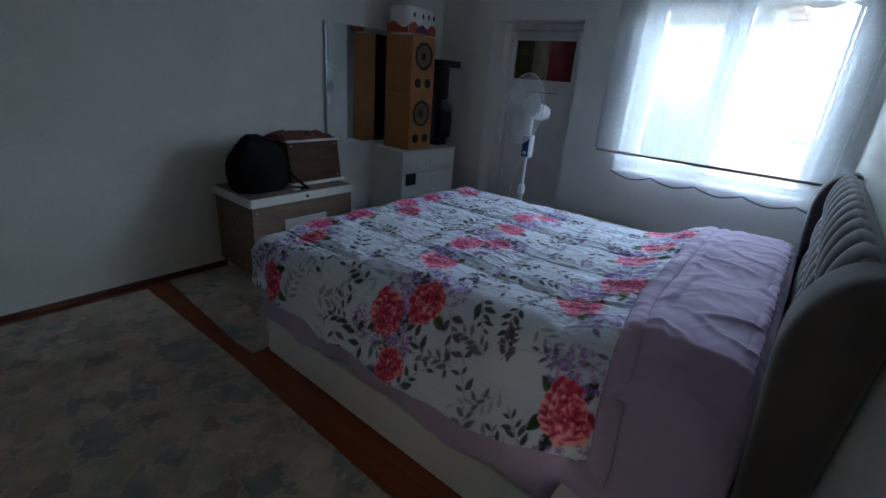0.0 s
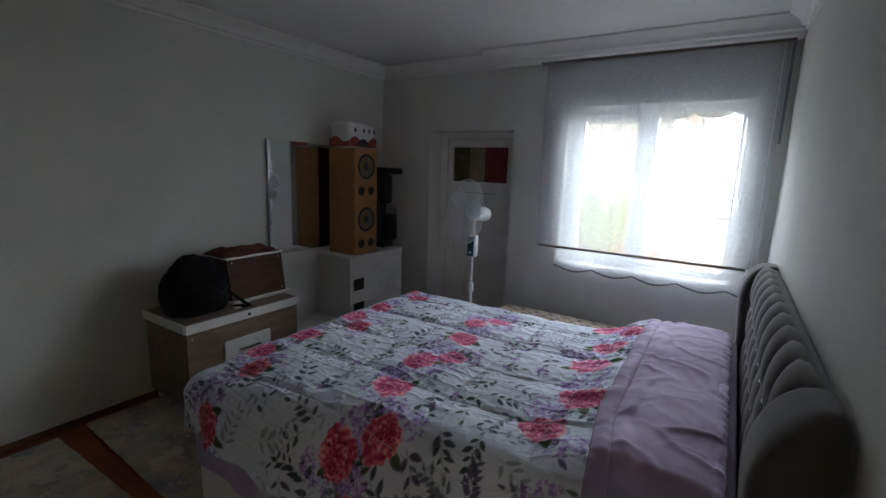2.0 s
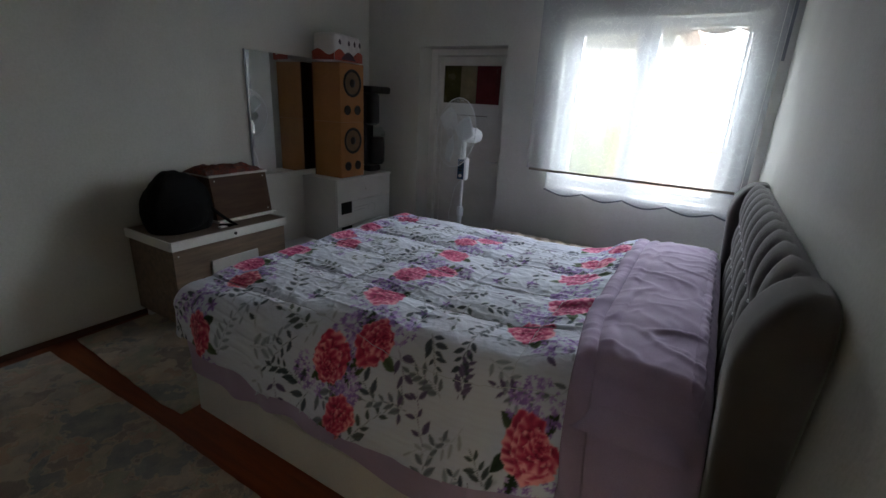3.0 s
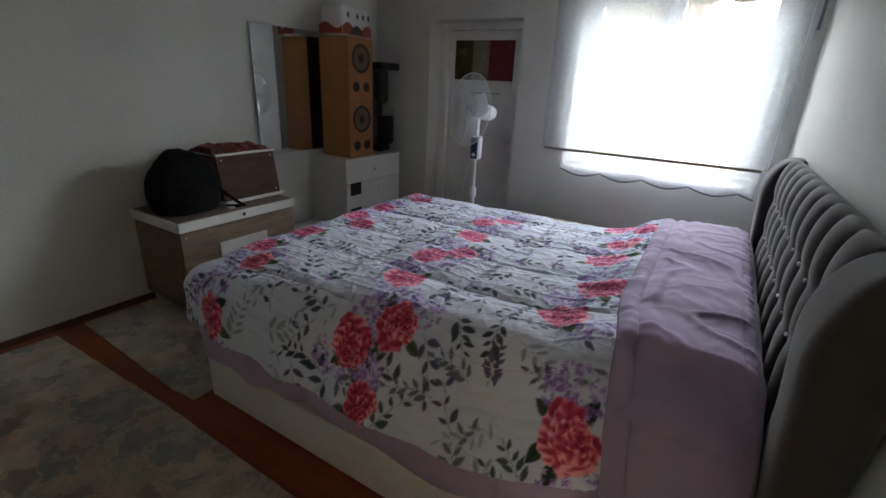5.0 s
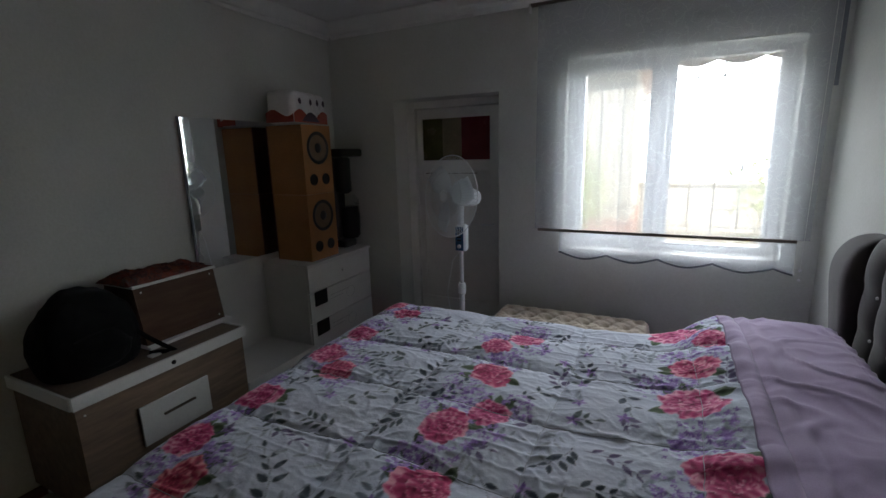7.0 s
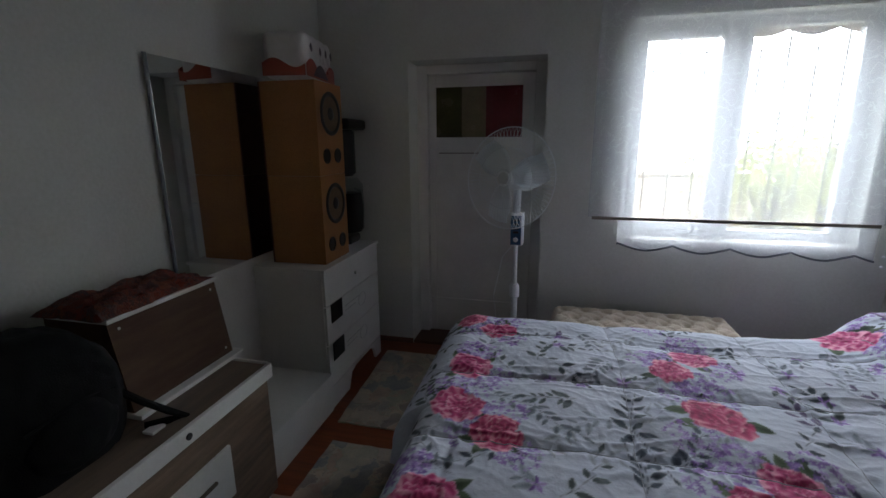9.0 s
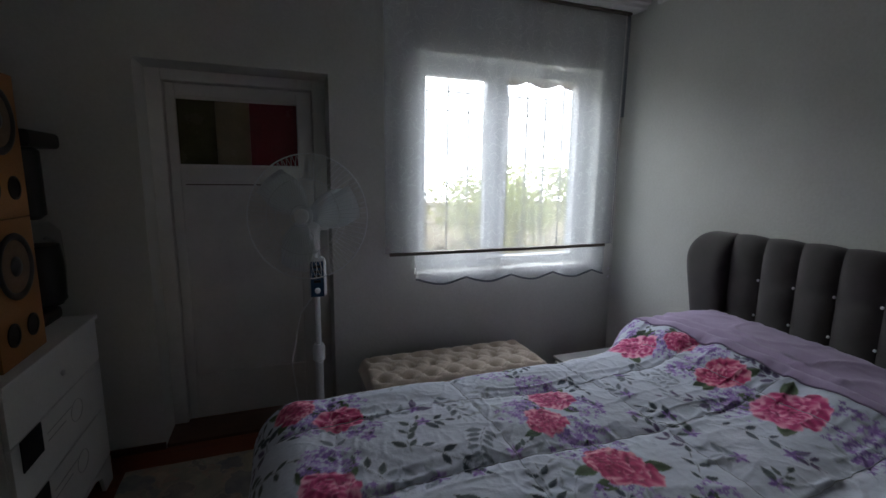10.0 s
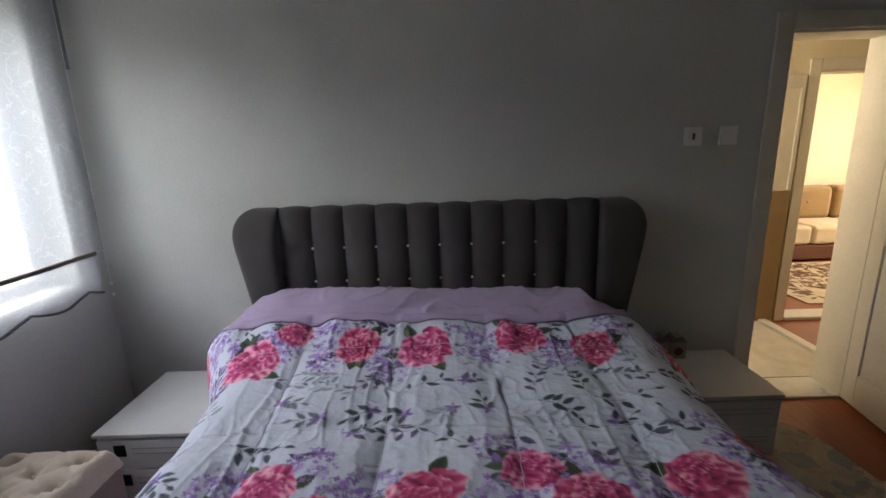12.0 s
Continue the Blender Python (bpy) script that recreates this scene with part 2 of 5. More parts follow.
mottle(M_SCARF, 20, [(0.03, 0.02, 0.02), (0.20, 0.03, 0.015), (0.09, 0.085, 0.09), (0.24, 0.07, 0.03), (0.10, 0.018, 0.012), (0.05, 0.045, 0.05)])
M_MARBLE = mat("marble_sill", (0.58, 0.56, 0.50), 0.3, 0.08, 5, 40, 0.03)
M_HALL = mat("hall_cream_paint", (0.70, 0.63, 0.47), 0.75, 0.04, 2, 60, 0.06)
M_SOFA = mat("tan_sofa_velvet", (0.24, 0.155, 0.06), 0.85, 0.1, 6, 160, 0.3, sheen=0.3)
M_SOFASEAT = mat("cream_sofa_throw", (0.56, 0.48, 0.35), 0.9, 0.08, 6, 160, 0.4)
M_DARKWOOD = mat("dark_wood", (0.11, 0.045, 0.025), 0.4, 0.2, 5, 90, 0.05, stretch=(1, 6, 6))
M_IRON = mat("painted_iron", (0.11, 0.085, 0.06), 0.5, 0.15, 8, 80, 0.05)
M_LEAF = backlit("foliage", (0.12, 0.15, 0.05), (0.85, 0.88, 0.42))
M_BARK = mat("bark", (0.12, 0.09, 0.06), 0.9, 0.3, 9, 60, 0.5)
M_SKYGLOW = emit("hazy_white_sky", (0.95, 0.98, 1.0), 3.2)
M_SOIL = mat("garden_soil", (0.22, 0.19, 0.12), 0.95, 0.2, 1.5, 40, 0.4)
M_STUCCO = mat("garden_wall_stucco", (0.55, 0.50, 0.40), 0.9, 0.1, 2, 40, 0.3)
M_ORNAMENT = mat("grey_line_print", (0.40, 0.40, 0.40), 0.5, 0.05, 8, 80, 0.0)
M_SILVER = mat("silver_trim", (0.20, 0.22, 0.25), 0.45, 0.08, 9, 60, 0.05)
M_BRAID = mat("grey_braid", (0.12, 0.13, 0.15), 0.6, 0.1, 9, 60, 0.1)
M_PLATE = mat("white_socket_plastic", (0.88, 0.88, 0.86), 0.3, 0.02, 8, 80, 0.0)
M_BULB = mat("white_bulb_glass", (0.75, 0.75, 0.74), 0.2, 0.02, 8, 60, 0.0)
M_MIRROR = bpy.data.materials.new("mirror_silver")
M_MIRROR.use_nodes = True
_b = M_MIRROR.node_tree.nodes["Principled BSDF"]
_b.inputs["Base Color"].default_value = (0.82, 0.84, 0.83, 1)
_b.inputs["Metallic"].default_value, _b.inputs["Roughness"].default_value = 1.0, 0.02

# ---- building helpers ----


def box(bm, x0, x1, y0, y1, z0, z1, bev=0.004, seg=2):
    t = bmesh.new()
    bmesh.ops.create_cube(t, size=1.0)
    for v in t.verts:
        v.co = Vector((x0 + (v.co.x + 0.5) * (x1 - x0), y0 + (v.co.y + 0.5) * (y1 - y0), z0 + (v.co.z + 0.5) * (z1 - z0)))
    bev = min(bev, 0.45 * min(abs(x1 - x0), abs(y1 - y0), abs(z1 - z0)))
    if bev > 0:
        bmesh.ops.bevel(t, geom=t.edges[:], offset=bev, segments=seg, profile=0.5, affect="EDGES")
    merge(bm, t)
    return bm


def merge(bm, t, m=None):
    me = bpy.data.meshes.new("tmp")
    if m is not None:
        bmesh.ops.transform(t, matrix=m, verts=t.verts[:])
    t.to_mesh(me)
    t.free()
    bm.from_mesh(me)
    bpy.data.meshes.remove(me)


def merge_new(t):
    bm = bmesh.new()
    merge(bm, t)
    return bm


def frame_to(p0, p1):
    d = Vector(p1) - Vector(p0)
    return Matrix.Translation(p0) @ d.to_track_quat("Z", "Y").to_matrix().to_4x4(), d.length


def cyl(bm, p0, p1, r0, r1=None, seg=16):
    r1 = r0 if r1 is None else r1
    m, h = frame_to(p0, p1)
    t = bmesh.new()
    bmesh.ops.create_cone(t, cap_ends=True, segments=seg, radius1=max(r0, 1e-4), radius2=max(r1, 1e-4), depth=h)
    merge(bm, t, m @ Matrix.Translation((0, 0, h / 2)))
    return bm


def lathe(bm, prof, seg=24, m=None):
    """Turns (radius, height) pairs round z."""
    t = bmesh.new()
    rings = [[t.verts.new((r * math.cos(2 * math.pi * i / seg), r * math.sin(2 * math.pi * i / seg), z)) for i in range(seg)] for r, z in prof]
    for a, b in zip(rings, rings[1:]):
        for i in range(seg):
            j = (i + 1) % seg
            t.faces.new((a[i], a[j], b[j], b[i]))
    for ring, flip in ((rings[0], True), (rings[-1], False)):
        t.faces.new(ring[::-1] if flip else ring)
    merge(bm, t, m)
    return bm


def tube(bm, pts, r, seg=8, closed=False):
    pts = [Vector(p) for p in pts]
    n = len(pts)
    rings = []
    for i, p in enumerate(pts):
        a = pts[(i - 1) % n] if closed or i else p
        b = pts[(i + 1) % n] if closed or i < n - 1 else p
        q = (b - a).to_track_quat("Z", "Y")
        rings.append([bm.verts.new(p + q @ Vector((r * math.cos(2 * math.pi * k / seg), r * math.sin(2 * math.pi * k / seg), 0))) for k in range(seg)])
    pairs = list(zip(rings, rings[1:] + rings[:1])) if closed else list(zip(rings, rings[1:]))
    for a, b in pairs:
        for k in range(seg):
            j = (k + 1) % seg
            bm.faces.new((a[k], a[j], b[j], b[k]))
    if not closed:
        bm.faces.new(rings[0][::-1])
        bm.faces.new(rings[-1])
    return bm


def blob(bm, c, r, squash=(1, 1, 1), sub=3, rough=0.0, freq=3.0):
    t = bmesh.new()
    bmesh.ops.create_icosphere(t, subdivisions=sub, radius=1.0)
    for v in t.verts:
        k = 1 + rough * noise.noise(v.co * freq + Vector(c) * 3)
        v.co = Vector((c[0] + v.co.x * r * squash[0] * k, c[1] + v.co.y * r * squash[1] * k, c[2] + v.co.z * r * squash[2] * k))
    merge(bm, t)
    return bm


def prism(bm, pts, axis, a, b):
    """Extrudes a flat outline along an axis ('x', 'y' or 'z') from a to b."""
    def place(p, q, d):
        return {"x": (d, p, q), "y": (p, d, q), "z": (p, q, d)}[axis]
    lo = [bm.verts.new(place(p, q, a)) for p, q in pts]
    hi = [bm.verts.new(place(p, q, b)) for p, q in pts]
    bm.faces.new(lo)
    bm.faces.new(hi[::-1])
    for i in range(len(pts)):
        j = (i + 1) % len(pts)
        bm.faces.new((lo[i], hi[i], hi[j], lo[j]))
    bmesh.ops.recalc_face_normals(bm, faces=bm.faces[:])
    return bm


def finish(name, bm, material, smooth=True):
    bmesh.ops.recalc_face_normals(bm, faces=bm.faces[:])
    me = bpy.data.meshes.new(name)
    bm.to_mesh(me)
    bm.free()
    me.materials.append(material)
    if smooth:
        me.shade_smooth()
        me.set_sharp_from_angle(angle=radians(38))
    return me


def thing(name, loc, label, category, group="", rz=0.0, kind=""):
    ob = new(name)
    ob.matrix_world = pose(*loc, 0, 0, rz)
    return tagged(ob, label, category, group, kind)


def weigh(ob):
    """Large faces keep their flat shading; only the eased edges turn."""
    if len(ob.data.polygons) < 6000:
        ob.modifiers.new("normals", "WEIGHTED_NORMAL").keep_sharp = True


def part(name, bm, material, parent, label="", smooth=True):
    ob = new(name, finish(name, bm, material, smooth))
    ob.parent = parent
    weigh(ob)
    if label:
        ob["label"] = label
    return ob


def solid(name, bm, material, label, category, group="", kind="", loc=(0, 0, 0), rz=0.0, smooth=True):
    ob = new(name, finish(name, bm, material, smooth))
    ob.matrix_world = pose(*loc, 0, 0, rz)
    weigh(ob)
    return tagged(ob, label, category, group, kind)


def B():
    return bmesh.new()


def surface(name, X, Y, Z, material, keep=None):
    """A sheet of cloth from grids of coordinates."""
    h, w = X.shape
    me = bpy.data.meshes.new(name)
    idx = np.arange(h * w).reshape(h, w)
    quads = np.stack([idx[:-1, :-1], idx[1:, :-1], idx[1:, 1:], idx[:-1, 1:]], -1).reshape(-1, 4)
    if keep is not None:
        quads = quads[keep.ravel()[quads].any(1)]
    me.from_pydata(np.stack([X, Y, Z], -1).reshape(-1, 3).tolist(), [], quads.tolist())
    me.materials.append(material)
    me.shade_smooth()
    return me

# ---- setting: bedroom shell ----


def wall_boxes(name, boxes, material, label):
    bm = B()
    for b in boxes:
        box(bm, *b, bev=0)
    return solid(name, bm, material, label, "wall", kind="structure", smooth=False)


DOOR_X0, DOOR_X1, DOOR_TOP = -1.19, -0.255, 2.08
WIN_X0, WIN_X1, WIN_Z0, WIN_Z1 = 0.25, 1.61, 0.90, 2.26
NO = NORTH + 0.35
D2_Y0, D2_Y1, D2_TOP = 1.99, 2.62, 2.05
EO = EAST + 0.20

wall_boxes("wall_west", [(WEST - 0.2, WEST, SOUTH - 0.2, NO, 0, CEIL)], M_WALL, "grey-green painted plaster wall behind the chest")
wall_boxes("wall_north", [(WEST, DOOR_X0, NORTH, NO, 0, CEIL), (DOOR_X0, DOOR_X1, NORTH, NO, DOOR_TOP, CEIL), (DOOR_X1, WIN_X0, NORTH, NO, 0, CEIL),
                          (WIN_X0, WIN_X1, NORTH, NO, 0, WIN_Z0), (WIN_X0, WIN_X1, NORTH, NO, WIN_Z1, CEIL), (WIN_X1, EO, NORTH, NO, 0, CEIL)],
           M_WALL, "grey-green plaster wall with window and recessed door")
wall_boxes("wall_east", [(EAST, EO, D2_Y1, NORTH, 0, CEIL), (EAST, EO, D2_Y0, D2_Y1, D2_TOP, CEIL), (EAST, EO, SOUTH, D2_Y0, 0, CEIL)],
           M_WALL, "grey-green plaster wall behind the headboard")
wall_boxes("wall_south", [(WEST, EO, SOUTH - 0.2, SOUTH, 0, CEIL)], M_WALL, "plain grey-green plaster wall")
floor_bm = box(B(), WEST - 0.2, EO, SOUTH - 0.2, NO, -0.12, 0.0, 0)
box(floor_bm, EO, 3.09, 0.2, 3.7, -0.12, 0.0, 0)
box(floor_bm, 3.09, 5.85, -1.8, 2.8, -0.12, 0.0, 0)
solid("floor", floor_bm, M_FLOOR, "orange-brown laminate floor, mostly under rugs", "floor", kind="structure", smooth=False)
solid("ceiling", box(B(), WEST - 0.2, EO, SOUTH - 0.2, NO, CEIL, CEIL + 0.15, 0), M_CEIL, "white painted flat ceiling", "ceiling", kind="structure", smooth=False)

# plaster cornice: a stepped ogee, as (distance from wall, height below the ceiling)
OGEE = [(0, 0), (0.115, 0), (0.115, -0.014), (0.098, -0.02), (0.085, -0.036), (0.062, -0.05), (0.048, -0.072), (0.045, -0.09), (0.022, -0.098), (0.016, -0.118), (0, -0.118)]
for nm, axis, a, b, sign, base in (("cornice_west", "y", SOUTH, NORTH, 1, WEST), ("cornice_east", "y", SOUTH, NORTH - 0.26, -1, EAST),
                                   ("cornice_north", "x", WEST + 0.05, -0.44, -1, NORTH), ("cornice_south", "x", WEST + 0.12, EAST - 0.12, 1, SOUTH)):
    bm = B()
    prism(bm, [(base + sign * d, CEIL + h - 0.002) for d, h in OGEE], axis, a, b)
    solid(nm, bm, M_CORN, "white plaster cornice with stepped moulding", "cornice", kind="structure")
bm = box(B(), -0.44, EAST, 6.06, NORTH, CEIL - 0.118, CEIL - 0.002, 0.003)
prism(bm, [(6.06 - d, CEIL + h - 0.002) for d, h in OGEE], "x", -0.50, EAST - 0.002)
solid("trim_pelmet", bm, M_CORN, "white plaster curtain pelmet under the ceiling", "cornice", kind="structure")
bm = box(B(), WEST, WEST + 0.015, SOUTH, 5.2, 0, 0.04, 0.004)
box(bm, WEST + 0.015, DOOR_X0, NORTH - 0.015, NORTH, 0, 0.04, 0.004)
box(bm, DOOR_X1, EAST, NORTH - 0.015, NORTH, 0, 0.04, 0.004)
box(bm, EAST - 0.015, EAST, 2.72, NORTH - 0.016, 0, 0.04, 0.004)
solid("baseboard", bm, M_SKIRT, "narrow brown wooden skirting along the walls", "skirting", kind="structure")

# ---- recessed door with coloured upper lights ----
d1 = thing("door_1", (0, 0, 0), "off-white panelled door with three coloured upper panes, closed", "door", kind="structure")
bm = box(B(), DOOR_X0, DOOR_X0 + 0.075, 6.42, NO, 0, DOOR_TOP, 0.006)
box(bm, DOOR_X1 - 0.075, DOOR_X1, 6.42, NO, 0, DOOR_TOP, 0.006)
box(bm, DOOR_X0 + 0.076, DOOR_X1 - 0.076, 6.42, NO, DOOR_TOP - 0.06, DOOR_TOP, 0.006)
part("door_frame", bm, M_DOORP, d1)
gx0, gx1, gz0, gz1 = -1.06, -0.42, 1.57, 1.935
lx0, lx1 = DOOR_X0 + 0.08, DOOR_X1 - 0.08
bm = box(B(), lx0, gx0, 6.46, 6.51, 0.02, 2.015, 0.004)
box(bm, gx1, lx1, 6.46, 6.51, 0.02, 2.015, 0.004)
box(bm, gx0, gx1, 6.46, 6.51, gz1, 2.015, 0.004)
box(bm, gx0, gx1, 6.46, 6.51, 1.48, gz0, 0.004)
box(bm, gx0, gx1, 6.475, 6.505, 0.30, 1.48, 0.0)
box(bm, gx0, gx1, 6.46, 6.51, 0.02, 0.30, 0.004)
part("leaf", bm, M_DOORP, d1)
bm = box(B(), gx0, gx1, 6.452, 6.470, gz0 - 0.014, gz0 + 0.004, 0.003)
box(bm, gx0, gx1, 6.452, 6.470, gz1 - 0.004, gz1 + 0.014, 0.003)
part("glazing_bead", bm, M_DOORP, d1)
cuts = [gx0, -0.865, -0.685, gx1]
for (a, b), m, lab in zip(zip(cuts, cuts[1:]), (M_GREEN, M_BEIGE, M_RED), ("dark olive green pane", "beige pane", "dark red pane")):
    part("pane", box(B(), a + 0.0005, b - 0.0005, 6.478, 6.486, gz0, gz1, 0), m, d1, lab)
part("groove_strip", box(B(), gx0 + 0.02, gx1 - 0.12, 6.470, 6.4745, 1.455, 1.461, 0), M_IRON, d1)
# unseen board behind leaf and panes, added to stop daylight leaking through gaps
part("back_board", box(B(), lx0 - 0.02, lx1 + 0.02, 6.512, 6.53, 0.0, 2.05, 0), M_DOORP, d1)
part("door_handle", tube(B(), [(lx1 - 0.05, 6.46, 1.02), (lx1 - 0.05, 6.415, 1.02), (lx1 - 0.15, 6.41, 1.02)], 0.009), M_WIRE, d1, "plain steel lever handle")
part("sill", box(B(), DOOR_X0, DOOR_X1, NORTH, 6.46, 0.001, 0.022, 0.004), M_SKIRT, d1, "dark brown door sill")

# ---- window ----
w1 = thing("window_1", (0, 0, 0), "white plastic two-sash window, overexposed daylight outside", "window", kind="structure")
wy0, wy1 = 6.36, 6.43
bm = box(B(), WIN_X0, WIN_X0 + 0.06, wy0, wy1, WIN_Z0, WIN_Z1, 0.005)
box(bm, WIN_X1 - 0.06, WIN_X1, wy0, wy1, WIN_Z0, WIN_Z1, 0.005)
box(bm, WIN_X0 + 0.061, WIN_X1 - 0.061, wy0, wy1, WIN_Z0, WIN_Z0 + 0.05, 0.005)
box(bm, WIN_X0 + 0.061, WIN_X1 - 0.061, wy0, wy1, WIN_Z1 - 0.05, WIN_Z1, 0.005)
box(bm, 0.845, 0.905, wy0, wy1, WIN_Z0 + 0.051, WIN_Z1 - 0.051, 0.005)
part("window_frame", bm, M_PVC, w1)
for a, b, stile, rail, far in ((0.312, 0.844, 0.05, 0.05, 0.05), (0.906, 1.548, 0.046, 0.012, 0.026)):
    bm = B()
    z0, z1 = WIN_Z0 + 0.052, WIN_Z1 - 0.052
    for q in ((a, a + stile, z0, z1), (b - far, b, z0, z1), (a + stile + 0.001, b - far - 0.001, z0, z0 + rail), (a + stile + 0.001, b - far - 0.001, z1 - rail, z1)):
        box(bm, q[0], q[1], wy0 - 0.012, wy1 - 0.015, q[2], q[3], 0.005)
    sash = part("sash", bm, M_PVC, w1)
    pane = part("pane", box(B(), a + stile - 0.005, b - far + 0.005, wy0 + 0.02, wy0 + 0.026, z0 + rail - 0.005, z1 - rail + 0.005, 0), M_GLASS, sash)
    pane.visible_shadow = False
part("window_handle", tube(B(), [(0.875, 6.36, 1.5), (0.875, 6.315, 1.5), (0.875, 6.31, 1.40)], 0.009), M_PVC, w1)
part("window_sill", box(B(), WIN_X0, WIN_X1, NORTH - 0.02, 6.36, WIN_Z0 - 0.02, WIN_Z0 + 0.012, 0.006), M_MARBLE, w1, "pale marble inner sill")

# iron grille outside: a running pattern of upright bars and short cross bars
gr = thing("window_grille", (0.93, 6.60, 0.9), "painted iron security grille outside the window", "grille")
for i in range(9):
    x = -0.64 + i * 0.16
    part("upright_bar", box(B(), x - 0.0036, x + 0.0036, -0.006, 0.006, 0.03 + (0.12 if i % 2 else 0), 1.33 - (0.12 if i % 2 else 0), 0.001), M_IRON, gr)
for z, segs in ((0.03, [(-0.66, 0.66)]), (1.33, [(-0.66, 0.66)]), (0.15, [(-0.64, 0.64)]), (1.21, [(-0.64, 0.64)]), (0.28, [(-0.48, -0.16), (0.16, 0.48)]), (1.08, [(-0.48, -0.16), (0.16, 0.48)])):
    for a, b in segs:
        part("cross_bar", box(B(), a, b, -0.013, -0.0065, z - 0.0036, z + 0.0036, 0.001), M_IRON, gr)
for x in (-0.66, 0.66):
    part("anchor", box(B(), x - 0.01, x + 0.01, -0.045, -0.0135, 0.60, 0.62, 0), M_IRON, gr)

# scalloped cloth edge of the awning above the outer side of the window
xs = [0.92 + i * (0.66 / 60) for i in range(61)]
bm = B()
prism(bm, [(xs[0], 2.40)] + [(x, 2.205 - 0.036 * abs(math.sin((x - 0.92) * math.pi / 0.27))) for x in xs] + [(xs[-1], 2.40)], "y", 6.50, 6.506)
solid("awning_valance", bm, M_CREAMV, "cream scalloped awning valance above the window pane", "awning", smooth=False)

# ---- hall and living room beyond the open door ----
HX, LX1, LY0, LY1 = 2.95, 5.65, -1.6, 2.6
wall_boxes("wall_hall_far", [(HX, HX + 0.14, 1.53, 4.0, 0, CEIL), (HX, HX + 0.14, 0.62, 1.53, 2.0, CEIL), (HX, HX + 0.14, LY0, 0.62, 0, CEIL)], M_HALL, "cream painted hall wall with doorway")
wall_boxes("wall_hall_end", [(EO, HX, 3.6, 3.7, 0, CEIL), (EO, HX, 0.2, 0.3, 0, CEIL)], M_HALL, "cream painted hall end walls")
wall_boxes("wall_hall_near", [(EO, EO + 0.012, D2_Y1 + 0.07, 3.6, 0, CEIL), (EO, EO + 0.012, 0.3, D2_Y0 - 0.07, 0, CEIL), (EO, EO + 0.012, D2_Y0 - 0.07, D2_Y1 + 0.07, D2_TOP + 0.07, CEIL), (EAST, EO, 0.2, SOUTH - 0.2, 0, CEIL)], M_HALL, "cream painted hall side of the bedroom wall")
# south side left open for the assumed, unseen living-room window
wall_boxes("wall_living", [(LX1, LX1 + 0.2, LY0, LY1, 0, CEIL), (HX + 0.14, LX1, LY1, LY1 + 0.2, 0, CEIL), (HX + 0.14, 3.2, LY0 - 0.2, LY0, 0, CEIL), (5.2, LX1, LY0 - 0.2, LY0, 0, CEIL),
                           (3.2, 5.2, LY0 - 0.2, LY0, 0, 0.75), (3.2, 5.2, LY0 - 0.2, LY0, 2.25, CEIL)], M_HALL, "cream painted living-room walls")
solid("ceiling_hall", box(B(), EO, LX1 + 0.2, LY0 - 0.2, 4.0, CEIL, CEIL + 0.15, 0), M_CEIL, "white hall and living-room ceiling", "ceiling", kind="structure", smooth=False)


def doorway(name, x0, x1, y0, y1, top, w, material, label):
    f = thing(name, (0, 0, 0), label, "door frame", kind="structure")
    for a, b in ((y0, y0 + 0.03), (y1 - 0.03, y1)):
        part("jamb", box(B(), x0 - 0.004, x1 + 0.004, a, b, 0.002, top, 0.004), material, f)
    part("head", box(B(), x0 - 0.004, x1 + 0.004, y0 + 0.031, y1 - 0.031, top - 0.03, top, 0.004), material, f)
    for xa, xb in ((x0 - 0.022, x0 - 0.0045), (x1 + 0.014, x1 + 0.030)):
        for a, b in ((y0 - w + 0.015, y0 + 0.015), (y1 - 0.015, y1 + w - 0.015)):
            part("casing", box(B(), xa, xb, a, b, 0.002, top + w - 0.02, 0.006), material, f)
        part("casing", box(B(), xa, xb, y0 + 0.016, y1 - 0.016, top - 0.016, top + w - 0.02, 0.006), material, f)
    return f


doorway("door_frame_bedroom", EAST, EO, D2_Y0, D2_Y1, D2_TOP, 0.085, M_CREAM, "cream painted wooden door frame of the bedroom")
doorway("door_frame_living", HX, HX + 0.14, 0.62, 1.53, 2.0, 0.085, M_CREAM, "cream painted wooden door frame of the living room")
d2 = thing("door_2", (EAST - 0.01, D2_Y0 + 0.035, 0), "white painted bedroom door standing open into the room", "door", kind="structure", rz=170)
bm = box(B(), 0.0, 0.10, 0, 0.04, 0.012, 2.01, 0.004)
box(bm, 0.57, 0.66, 0, 0.04, 0.012, 2.02, 0.004)
for a, b in ((0.012, 0.20), (0.95, 1.08), (1.90, 2.02)):
    box(bm, 0.10, 0.57, 0, 0.04, a, b, 0.003)
box(bm, 0.10, 0.57, 0.012, 0.028, 0.20, 1.90, 0)
part("leaf", bm, M_CREAM, d2)
for s, y in ((1, 0.04), (-1, 0.0)):
    part("door_handle", tube(B(), [(0.61, y, 1.02), (0.61, y + s * 0.045, 1.02), (0.50, y + s * 0.05, 1.02)], 0.009), M_WIRE, d2, "steel lever handle")
solid("threshold_bedroom", box(B(), EAST - 0.01, EO + 0.01, D2_Y0 + 0.032, D2_Y1 - 0.032, 0.0, 0.018, 0.004), M_MARBLE, "pale marble threshold of the bedroom door", "threshold", kind="structure")
solid("threshold_living", box(B(), HX - 0.02, HX + 0.16, 0.652, 1.498, 0.0, 0.03, 0.006), M_CREAM, "cream wooden threshold of the living room", "threshold", kind="structure")

